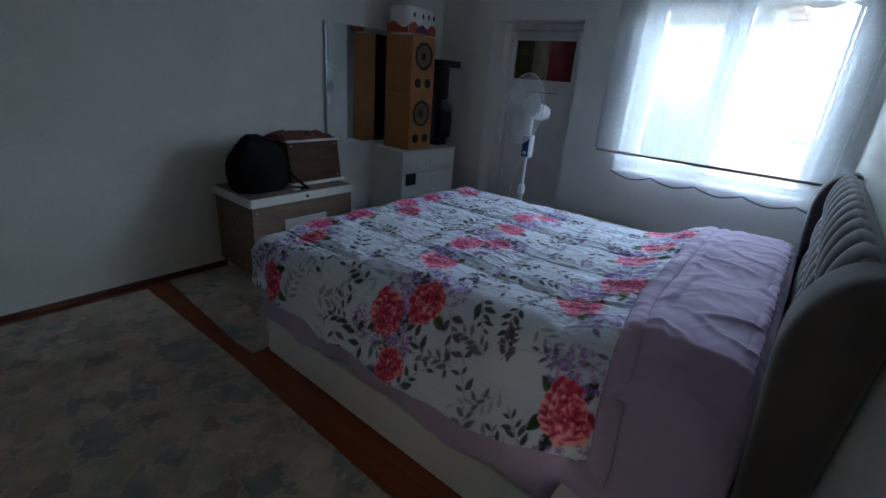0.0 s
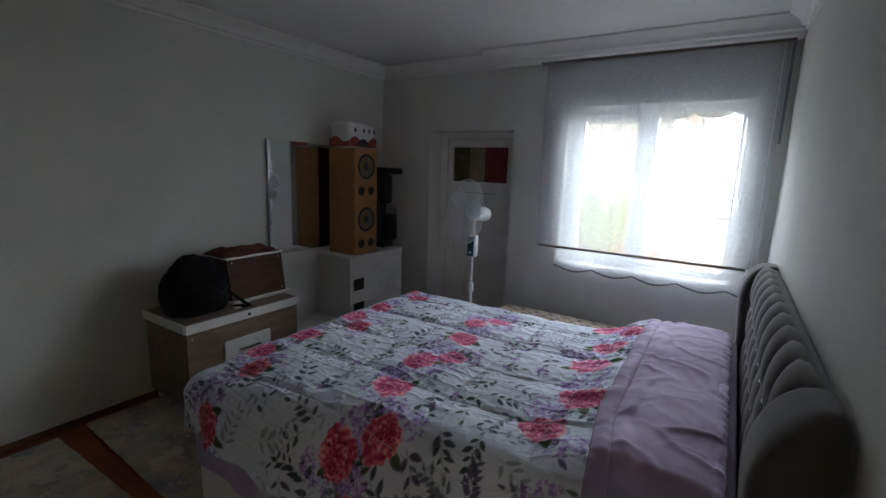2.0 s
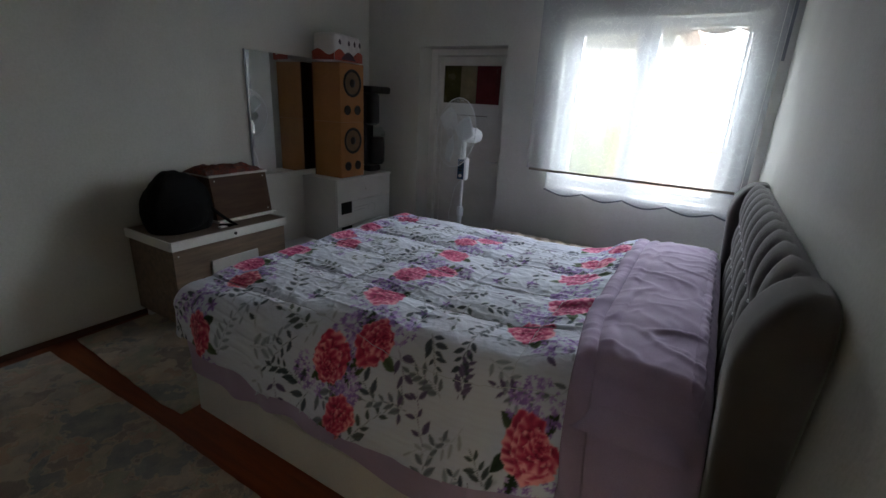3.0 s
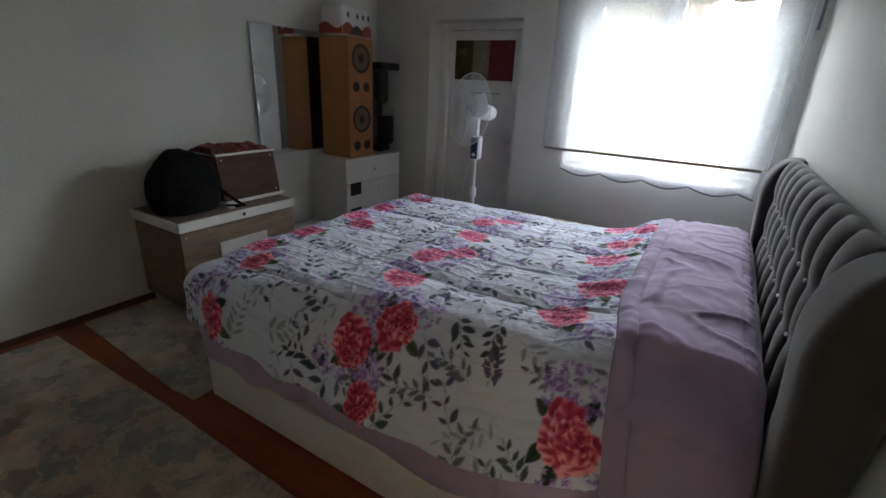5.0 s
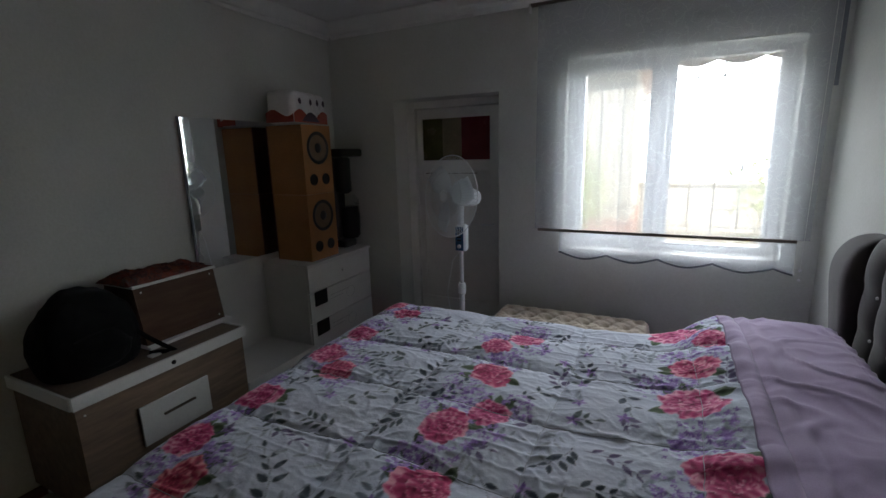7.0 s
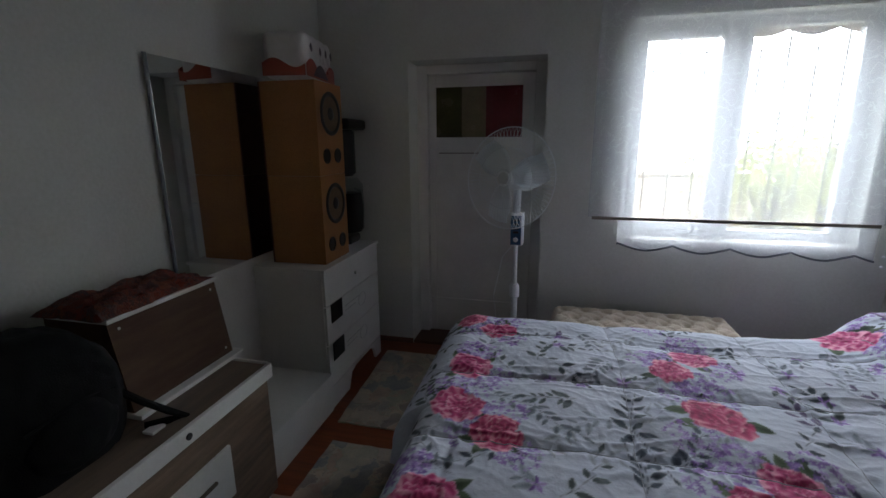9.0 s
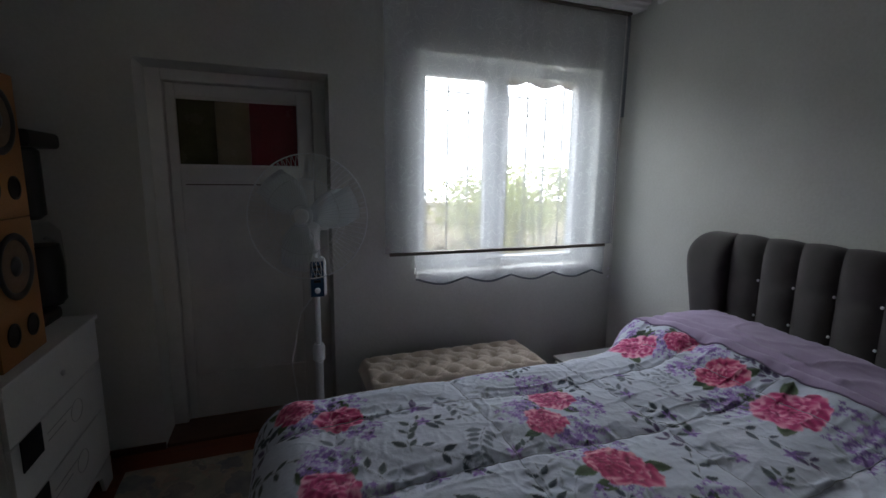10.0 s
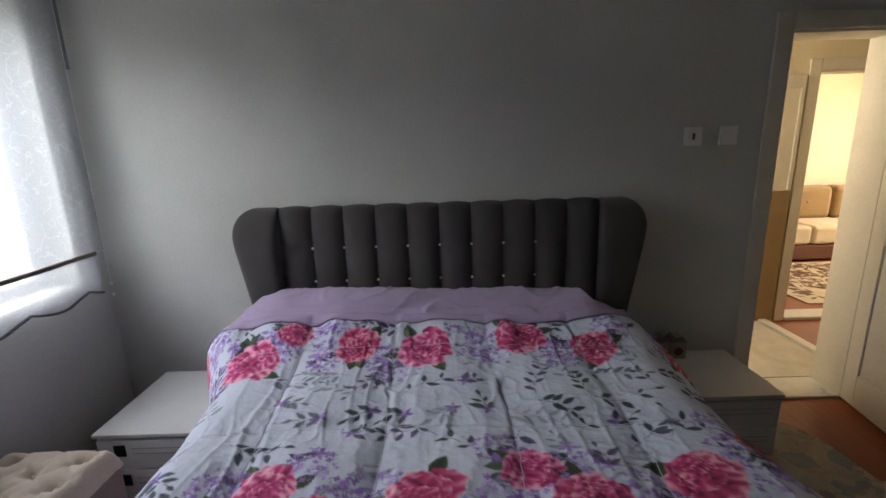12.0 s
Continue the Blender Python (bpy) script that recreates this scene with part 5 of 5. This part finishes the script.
for z0, z1 in ((0.64, 0.835), (0.405, 0.635), (0.14, 0.40)):
    d = part("drawer", box(B(), tx - 0.0155, tx, 5.220, 5.997, z0, z1, 0.003), M_WHITE, van)
    if z1 > 0.8:
        part("knob", blob(B(), (tx + 0.008, 5.61, 0.735), 0.012, (0.8, 1, 1), 2), M_WHITE, d)
    else:
        zc = z1 - 0.025
        part("pull", box(B(), tx + 0.0004, tx + 0.006, 5.268, 5.408, zc - 0.085, zc + 0.028, 0.003), M_BLACK, d, "square black pull plate")
        bm = B()
        for k in (0.0, 0.03):
            box(bm, tx + 0.0003, tx + 0.0018, 5.45, 5.66 - k * 2, zc - 0.045 - k, zc - 0.042 - k, 0)
        ring = [(tx + 0.0022, 5.70 + 0.055 * math.cos(a * 0.3142), zc - 0.08 + 0.045 * math.sin(a * 0.3142)) for a in range(20)]
        tube(bm, ring, 0.0010, 5, closed=True)
        part("ornament", bm, M_ORNAMENT, d, "fine grey printed scroll")
mir = thing("mirror", (0, 0, 0), "large frameless rectangular mirror standing above the dressing table", "mirror")
TILT = Matrix.Translation((WEST, 4.66, 0)) @ pose(0.008, 0, 0, 0, 0, 0.3) @ Matrix.Translation((-WEST, -4.66, 0))
mir.matrix_world = TILT
part("glass", box(B(), WEST + 0.006, WEST + 0.012, 4.695, 5.95, 0.902, 1.897, 0.0015), M_MIRROR, mir)
part("edge_strip", box(B(), WEST + 0.001, WEST + 0.014, 4.680, 4.694, 0.902, 1.90, 0.002), M_SILVER, mir, "grey bevelled edge")


def loudspeaker(loc, label):
    s = thing("loudspeaker", loc, label, "loudspeaker", "stacked loudspeakers", rz=1)
    w, d, h = 0.158, 0.330, 0.500
    part("cabinet", box(B(), -d + 0.006, 0, -w, w, 0, h, 0.003), M_MDF, s)
    part("back_board", box(B(), -d - 0.004, -d + 0.0055, -w, w, 0, h, 0.002), M_DARKWOOD, s, "dark brown back board")
    m = pose(0.001, 0.0, 0.335, 0, 90, 0)
    part("surround", lathe(B(), [(0.096, 0), (0.117, 0.0), (0.119, 0.005), (0.115, 0.009), (0.105, 0.011), (0.096, 0.007), (0.092, 0.002)], 40, m), M_BLACK, s)
    part("cone", lathe(B(), [(0.0935, 0.0035), (0.065, 0.0018), (0.040, 0.0008), (0.0375, 0.0006)], 40, m), M_CONE, s, "grey-brown paper cone")
    part("dust_cap", lathe(B(), [(0.037, 0.0012), (0.034, 0.007), (0.022, 0.013), (0.002, 0.016)], 32, m), M_BLACK, s, "dark domed dust cap")
    for y in (-0.068, 0.068):
        m = pose(0.0008, y, 0.105, 0, 90, 0)
        part("port", lathe(B(), [(0.042, 0), (0.042, 0.004), (0.034, 0.004), (0.033, 0.001)], 28, m), M_BLACK, s, "round black port")
    return s


loudspeaker((-1.424, 5.480, 0.858), "orange fibreboard loudspeaker standing on the dressing table")
loudspeaker((-1.424, 5.480, 1.360), "orange fibreboard loudspeaker stacked on another one")

# pack of paper rolls
pk = thing("paper_roll_pack", (-1.585, 5.475, 1.861), "wrapped pack of white paper rolls on the loudspeakers", "paper rolls", rz=8)
t = bmesh.new()
bmesh.ops.create_cube(t, size=2.0)
bmesh.ops.subdivide_edges(t, edges=t.edges[:], cuts=22, use_grid_fill=True)
for q in t.verts:
    a = Vector((q.co.x, q.co.y, q.co.z))
    p = Vector((max(-1, min(1, a.x)), a.y, a.z))
    r = Vector((abs(p.x) ** 6, abs(p.y) ** 10, abs(p.z) ** 7))
    p /= max(1e-6, (r.x + r.y + r.z)) ** 0.125
    roll = abs(math.sin((p.y + 1) * math.pi * 2))
    p.x *= 0.93 + 0.07 * roll
    p.z *= 0.965 + 0.035 * roll if p.z > 0 else 1
    wr = 0.004 * noise.noise(Vector((p.x * 3, p.y * 6, p.z * 4)))
    q.co = Vector((p.x * 0.1035 + wr * 0.3, p.y * 0.207, 0.0985 + p.z * 0.0975 + (wr if p.z > -0.8 else 0)))
part("wrap", merge_new(t), M_WRAP, pk, "white plastic wrap bulging over the rolls")
for xx in (0.1045,):
    bm = B()
    n = 24
    lo = [(-0.208 + 0.416 * i / n, 0.012) for i in range(n + 1)]
    hi = [(-0.208 + 0.416 * i / n, 0.060 + 0.028 * math.sin(i / n * 9.0)) for i in range(n + 1)]
    prism(bm, lo + hi[::-1], "x", xx, xx + 0.0012)
    part("red_band", bm, M_WRAPRED, pk, "wavy red printed band", smooth=False)
    bm = B()
    hi = [(-0.12 + 0.22 * i / n, 0.02 + 0.055 * math.sin(i / n * math.pi)) for i in range(n + 1)]
    prism(bm, hi, "x", xx + 0.0015, xx + 0.0024)
    part("dark_band", bm, M_WRAPDARK, pk, "dark printed arc", smooth=False)
    for y in (-0.13, 0.0, 0.085, 0.165):
        part("printed_mark", blob(B(), (xx + 0.001, y, 0.135), 0.017, (0.06, 1, 1.1), 2, 0.5, 4), M_WRAPDARK, pk)
bm = B()
n = 24
prism(bm, [(-0.10 + 0.20 * i / n, 0.012) for i in range(n + 1)] + [(-0.10 + 0.20 * i / n, 0.065 + 0.02 * math.sin(i / n * 6)) for i in range(n + 1)][::-1], "y", -0.2095, -0.2083)
part("red_band", bm, M_WRAPRED, pk, "wavy red printed band", smooth=False)

pk.scale = (1.15, 1.02, 1.20)

# black appliance with a clear jug beside the loudspeakers
ap = thing("kitchen_appliance", (-1.60, 5.925, 0.858), "black countertop appliance with a clear plastic jug", "appliance")
part("stand", box(B(), -0.11, 0.10, -0.10, 0.075, 0.0, 0.06, 0.02, 3), M_BLACK, ap)
part("column", box(B(), -0.11, 0.02, -0.085, 0.06, 0.061, 0.80, 0.03, 3), M_BLACK, ap)
part("head", box(B(), -0.12, 0.12, -0.10, 0.20, 0.765, 0.835, 0.02, 3), M_BLACK, ap)
part("grinder", lathe(B(), [(0.05, 0.46), (0.075, 0.48), (0.075, 0.75), (0.06, 0.764)], 24, Matrix.Translation((0.035, 0.0, 0))), M_BLACK, ap)
part("jug", lathe(B(), [(0.075, 0.066), (0.092, 0.09), (0.098, 0.25), (0.092, 0.40), (0.06, 0.44)], 28, Matrix.Translation((0.03, 0.065, 0))), M_JAR, ap, "clear smoky plastic jug")
part("filling", lathe(B(), [(0.070, 0.070), (0.084, 0.09), (0.088, 0.25), (0.08, 0.34)], 28, Matrix.Translation((0.03, 0.065, 0))), M_BLACK, ap, "dark contents of the jug")
part("handle", tube(B(), [(0.03, 0.155, 0.36), (0.03, 0.20, 0.34), (0.03, 0.205, 0.20), (0.03, 0.16, 0.14)], 0.008, 8), M_JAR, ap)

# ---- pedestal fan ----
fan = thing("pedestal_fan", (-0.385, 5.74, 0), "white pedestal fan with wire guard and navy control panel", "fan", rz=0)
part("base", lathe(B(), [(0.20, 0.0), (0.205, 0.012), (0.19, 0.03), (0.06, 0.05), (0.035, 0.09), (0.03, 0.14)], 32), M_FANW, fan)
part("pole", cyl(B(), (0, 0, 0.13), (0, 0, 0.66), 0.019, 0.019, 20), M_FANW, fan)
part("pole_collar", lathe(B(), [(0.02, 0.60), (0.03, 0.61), (0.03, 0.67), (0.022, 0.69)], 20), M_FANW, fan)
part("upper_pole", cyl(B(), (0, 0, 0.66), (0, 0, 0.95), 0.013, 0.013, 16), M_FANW, fan)
cb = part("control_box", box(B(), -0.035, 0.045, -0.03, 0.045, 0.93, 1.13, 0.022, 3), M_FANW, fan)
part("panel", box(B(), -0.031, 0.031, -0.036, -0.0305, 0.94, 1.115, 0.002), M_FANB, cb, "navy panel with buttons")
for i in range(4):
    part("button", box(B(), -0.016, 0.016, -0.041, -0.0365, 1.01 + i * 0.024, 1.024 + i * 0.024, 0.003), M_BLACK, cb)
part("dial", lathe(B(), [(0.014, 0), (0.013, 0.01), (0.004, 0.012)], 18, pose(0, -0.036, 0.972, 90, 0, 0)), M_WHITE, cb)
part("neck", cyl(B(), (0, 0, 1.12), (0.0, 0, 1.30), 0.02, 0.024, 16), M_FANW, fan)
HEAD = pose(0.0, 0.0, 1.325, -6, 0, -26)
AX = HEAD @ pose(0, 0, 0, 90, 0, 0)
bm = lathe(B(), [(0.015, -0.16), (0.05, -0.155), (0.064, -0.12), (0.066, -0.02), (0.06, 0.03), (0.03, 0.04)], 28, AX)
part("motor", bm, M_FANW, fan)


def fan_ring(bm, r, off, thick):
    tube(bm, [AX @ Vector((r * math.cos(i * math.pi / 24), r * math.sin(i * math.pi / 24), off)) for i in range(48)], thick, 6, closed=True)


GR = 0.285
bm = B()
fan_ring(bm, GR, 0.10, 0.003)
part("guard_rim", bm, M_FANW, fan)
for name, z0, z1 in (("rear_guard", 0.045, 0.098), ("front_guard", 0.155, 0.102)):
    bm = B()
    for i in range(72):
        a = i * math.pi / 36
        c, s = math.cos(a), math.sin(a)
        tube(bm, [AX @ Vector((c * r, s * r, z0 + (z1 - z0) * (r / GR) ** 3)) for r in (0.05, 0.13, 0.20, 0.25, GR)], 0.0010, 4)
    fan_ring(bm, 0.05, z0, 0.002)
    fan_ring(bm, 0.17, z0 + (z1 - z0) * (0.17 / GR) ** 3, 0.002)
    part(name, bm, M_WIRE, fan)["kind"] = "stuff"
part("badge", lathe(B(), [(0.034, 0.152), (0.034, 0.158), (0.02, 0.162)], 28, AX), M_WIRE, fan)
M_BLADE = glass("pale_blade", (0.82, 0.88, 0.90), 0.3)
M_BLADE.node_tree.nodes["Principled BSDF"].inputs["Transmission Weight"].default_value = 0.7
for k in range(3):
    bm = B()
    a0 = k * 2.094
    rows = []
    for i in range(8):
        r = 0.035 + 0.215 * i / 7
        wdt = 0.035 + 0.075 * math.sin(min(1, i / 6) * 2.2)
        row = []
        for j in range(7):
            q = j / 6 - 0.4
            a = a0 + q * wdt / r * 1.6 + 0.25 * i / 7
            row.append(bm.verts.new(AX @ Vector((r * math.cos(a), r * math.sin(a), 0.105 + q * 0.035))))
        rows.append(row)
    for p, q in zip(rows, rows[1:]):
        for j in range(6):
            bm.faces.new((p[j], p[j + 1], q[j + 1], q[j]))
    bl = part("blade", bm, M_BLADE, fan, "translucent pale blade")
    bl.modifiers.new("thick", "SOLIDIFY").thickness = 0.002
part("cable", tube(B(), [(0.0, 0.03, 0.95), (-0.08, 0.02, 0.85), (-0.13, 0.02, 0.6), (-0.10, 0.04, 0.30), (-0.02, 0.12, 0.1), (0.1, 0.3, 0.012)], 0.0035, 6), M_FANW, fan)

# ---- curtain over the window ----
cur = thing("sheer_curtain", (0, 0, 0), "white sheer net curtain with bar and scalloped hem over the window", "curtain")
CX0, CX1, CY = 0.05, 1.735, 6.150
u = np.arange(CX0, CX1 + 0.001, (CX1 - CX0) / 170)
k = np.linspace(0, 1, 60)
U, K = np.meshgrid(u, k, indexing="ij")
zt = 2.625
zb = 1.055
Z = zt + (zb - zt) * K
Yc = CY + 0.0045 * np.sin(U * 46 + 2.0 * np.sin(U * 7)) * (0.4 + 0.6 * K) + 0.003 * smooth_noise(U * 3, Z, 5, 8, 3)
net = new("net", surface("net", U, Yc, Z, M_NET))
net.parent = cur
K2 = np.linspace(0, 1, 12)
u2 = np.arange(CX0 + 0.19, CX1 - 0.06, 0.008)
U2, K2 = np.meshgrid(u2, K2, indexing="ij")
scal = 0.880 - 0.040 * np.abs(np.sin((U2 - 0.25) * np.pi / 0.33)) - 0.012 * (U2 - 0.9)
Z2 = 1.04 + (scal - 1.04) * K2
Y2 = CY + 0.004 * np.sin(U2 * 38 + 1.0) * K2 - 0.004
hem = new("hem", surface("hem", U2, Y2, Z2, M_NETHEM))
hem.parent = cur
bm = B()
tube(bm, [(a, float(CY + 0.004 * math.sin(a * 38 + 1.0)) - 0.010, float(s) - 0.001) for a, s in zip(u2, scal[:, 0])], 0.0065, 6)
part("scalloped_braid", bm, M_BRAID, cur, "grey braid along the scalloped hem")
part("bottom_bar", box(B(), 0.075, 1.672, CY - 0.012, CY + 0.006, 1.038, 1.058, 0.003), M_BAR, cur, "dark weight bar")
part("rail", box(B(), 0.0, 1.755, CY - 0.02, CY + 0.02, 2.615, 2.632, 0.003), M_BAR, cur, "dark curtain rail")
part("rail_end", box(B(), -0.012, 0.0, CY - 0.025, CY + 0.025, 2.575, 2.632, 0.003), M_WHITE, cur)
part("side_band", box(B(), 1.738, 1.758, CY - 0.006, CY + 0.002, 1.95, 2.614, 0.001), M_SILVER, cur, "narrow grey band down the upper right edge")
part("bead", tube(B(), [(1.70, CY - 0.03, 2.61), (1.70, CY - 0.032, 0.86)], 0.0014, 5), M_WHITE, cur)
for z in (0.875, 0.815):
    part("bead", blob(B(), (1.70, CY - 0.032, z), 0.009, (1, 1, 1), 2), M_CRYSTAL, cur, "glass pull bead")

# ---- tufted bench under the window ----
bench = thing("tufted_bench", (0.375, 5.80, 0), "cream button-tufted bench with taupe sides below the window", "bench")
part("body", box(B(), -0.515, 0.515, -0.205, 0.205, 0.05, 0.395, 0.012, 3), M_TAUPE, bench, "taupe fabric sides")
nx, ny = 101, 41
xs = np.linspace(-0.525, 0.525, nx)
ys = np.linspace(-0.212, 0.212, ny)
GX, GY = np.meshgrid(xs, ys, indexing="ij")
GZ = np.full_like(GX, 0.487)
tufts = []
for r in range(3):
    y = -0.13 + r * 0.13
    n = 8 if r % 2 == 0 else 7
    for i in range(n):
        tufts.append(((i - (n - 1) / 2) * 0.128, y))
near = np.full_like(GX, 9.0)
sec = np.full_like(GX, 9.0)
for a, b in tufts:
    q = np.hypot(GX - a, GY - b)
    sec = np.minimum(sec, np.maximum(near, q))
    near = np.minimum(near, q)
GZ -= 0.036 * np.exp(-(near / 0.028) ** 2)
fx = np.clip((np.abs(GX) - 0.47) / 0.055, 0, 1)
fy = np.clip((np.abs(GY) - 0.165) / 0.047, 0, 1)
GZ -= 0.085 * (1 - np.sqrt(np.clip(1 - fx ** 2, 0, 1))) + 0.085 * (1 - np.sqrt(np.clip(1 - fy ** 2, 0, 1)))
for sgn in (1, -1):
    p, q = GX + sgn * GY * 0.98, 0.128
    line = np.abs(((p + 0.064 * (sgn > 0)) / q + 0.5) % 1 - 0.5) * q
    GZ -= 0.013 * np.exp(-(line / 0.009) ** 2) * (1 - fx) * (1 - fy)
top = new("cushion_top", surface("cushion_top", GX, GY, np.maximum(GZ, 0.396), M_CREAMV))
top.parent = bench
for a, b in tufts:
    part("button", blob(B(), (a, b, 0.458), 0.008, (1, 1, 0.6), 1), M_CREAMV, bench)
for s in (1, -1):
    for d in (1, -1):
        part("foot", cyl(B(), (s * 0.46, d * 0.16, 0), (s * 0.46, d * 0.16, 0.0495), 0.014, 0.02, 12), M_DARKWOOD, bench)


def nightstand(loc, depth, w, label, front=True):
    """Faces the foot of the bed (minus x)."""
    s = thing("nightstand", loc, label, "nightstand", "nightstands beside the bed")
    part("top", box(B(), 0, depth, 0, w, 0.36, 0.378, 0.003), M_WHITE, s)
    part("body", box(B(), 0.022, depth - 0.005, 0.008, w - 0.008, 0.045, 0.352, 0.002), M_WHITE, s)
    part("shadow_rail", box(B(), 0.03, depth - 0.01, 0.016, w - 0.016, 0.3525, 0.3595, 0), M_ORNAMENT, s)
    for z0, z1 in ((0.205, 0.345), (0.055, 0.198)):
        d = part("drawer", box(B(), 0.004, 0.0215, 0.012, w - 0.012, z0, z1, 0.003), M_WHITE, s)
        part("pull", box(B(), -0.002, 0.0036, w - 0.135, w - 0.085, z1 - 0.075, z1 - 0.02, 0.003), M_BLACK, d, "square black pull plate")
        bm = B()
        for k in (0.0, 0.025):
            box(bm, 0.0022, 0.0036, 0.05, w - 0.16, z1 - 0.04 - k, z1 - 0.037 - k, 0)
        part("ornament", bm, M_ORNAMENT, d, "fine grey printed lines")
    for a in (0.05, depth - 0.05):
        for b in (0.04, w - 0.04):
            part("foot", box(B(), a - 0.018, a + 0.018, b - 0.018, b + 0.018, 0.0, 0.0445, 0.003), M_WHITE, s)
    return s


nightstand((1.10, 5.42, 0), 0.55, 0.46, "white nightstand with black pull plates near the window")
nightstand((1.25, 2.80, 0), 0.46, 0.495, "white nightstand between the bed and the bedroom door")

# two small printed cups and a dark jar
for y, lab in ((3.205, "small printed gift box on the nightstand"), (3.108, "small printed gift box standing beside its twin")):
    c = thing("gift_box", (1.655, y, 0.3785), lab, "box", "boxes on the nightstand")
    part("carton", box(B(), -0.04, 0.04, -0.042, 0.042, 0.0, 0.095, 0.004), mat("beige_carton", (0.46, 0.38, 0.30), 0.6, 0.12, 20), c)
    part("printed_disc", lathe(B(), [(0.024, 0), (0.024, 0.001), (0.016, 0.0013)], 20, pose(-0.0402, 0, 0.045, 0, -90, 0)), mat("maroon_print", (0.16, 0.07, 0.06), 0.6, 0.1, 20), c, "round dark red print")
    bm = B()
    prism(bm, [(-0.042, 0.0955), (0.042, 0.0955), (0.02, 0.125), (-0.02, 0.125)], "x", -0.038, 0.038)
    part("gable", bm, mat("taupe_carton", (0.25, 0.21, 0.18), 0.6, 0.12, 20), c)
solid("small_jar", lathe(B(), [(0.026, 0), (0.03, 0.01), (0.03, 0.06), (0.018, 0.075), (0.018, 0.09)], 20), M_IRON, "small dark jar standing on the nightstand", "jar", loc=(1.63, 3.268, 0.3785))

# ---- wall plates and ceiling lamp ----
ws = thing("wall_socket", (EAST, 3.045, 1.54), "white square wall socket beside the bedroom door", "socket")
part("plate", box(B(), -0.012, -0.001, -0.047, 0.047, -0.047, 0.047, 0.005), M_PLATE, ws)
part("insert", box(B(), -0.016, -0.0121, -0.030, 0.030, -0.030, 0.030, 0.004), M_PLATE, ws)
part("key_slot", box(B(), -0.018, -0.0161, -0.007, 0.007, -0.016, 0.016, 0.002), M_IRON, ws, "brown slot")
sw = thing("light_switch", (EAST, 2.862, 1.54), "white square light switch beside the bedroom door", "light switch")
part("plate", box(B(), -0.012, -0.001, -0.047, 0.047, -0.047, 0.047, 0.005), M_PLATE, sw)
part("rocker", box(B(), -0.018, -0.0121, -0.032, 0.032, -0.034, 0.034, 0.005), M_PLATE, sw)

lamp = thing("ceiling_lamp", (-0.40, 3.72, 0), "bare spiral lamp bulb hanging from the ceiling, switched off", "lamp")
part("rose", lathe(B(), [(0.045, CEIL), (0.045, CEIL - 0.012), (0.02, CEIL - 0.03)], 24), M_WHITE, lamp)
part("holder", lathe(B(), [(0.010, CEIL - 0.031), (0.018, CEIL - 0.06), (0.022, CEIL - 0.11), (0.018, CEIL - 0.13)], 20), M_BLACK, lamp, "dark lamp holder")
bm = B()
tube(bm, [(0.024 * math.cos(i * 0.42), 0.024 * math.sin(i * 0.42), CEIL - 0.135 - i * 0.0021) for i in range(66)], 0.0055, 6)
part("spiral_tube", bm, M_BULB, lamp)
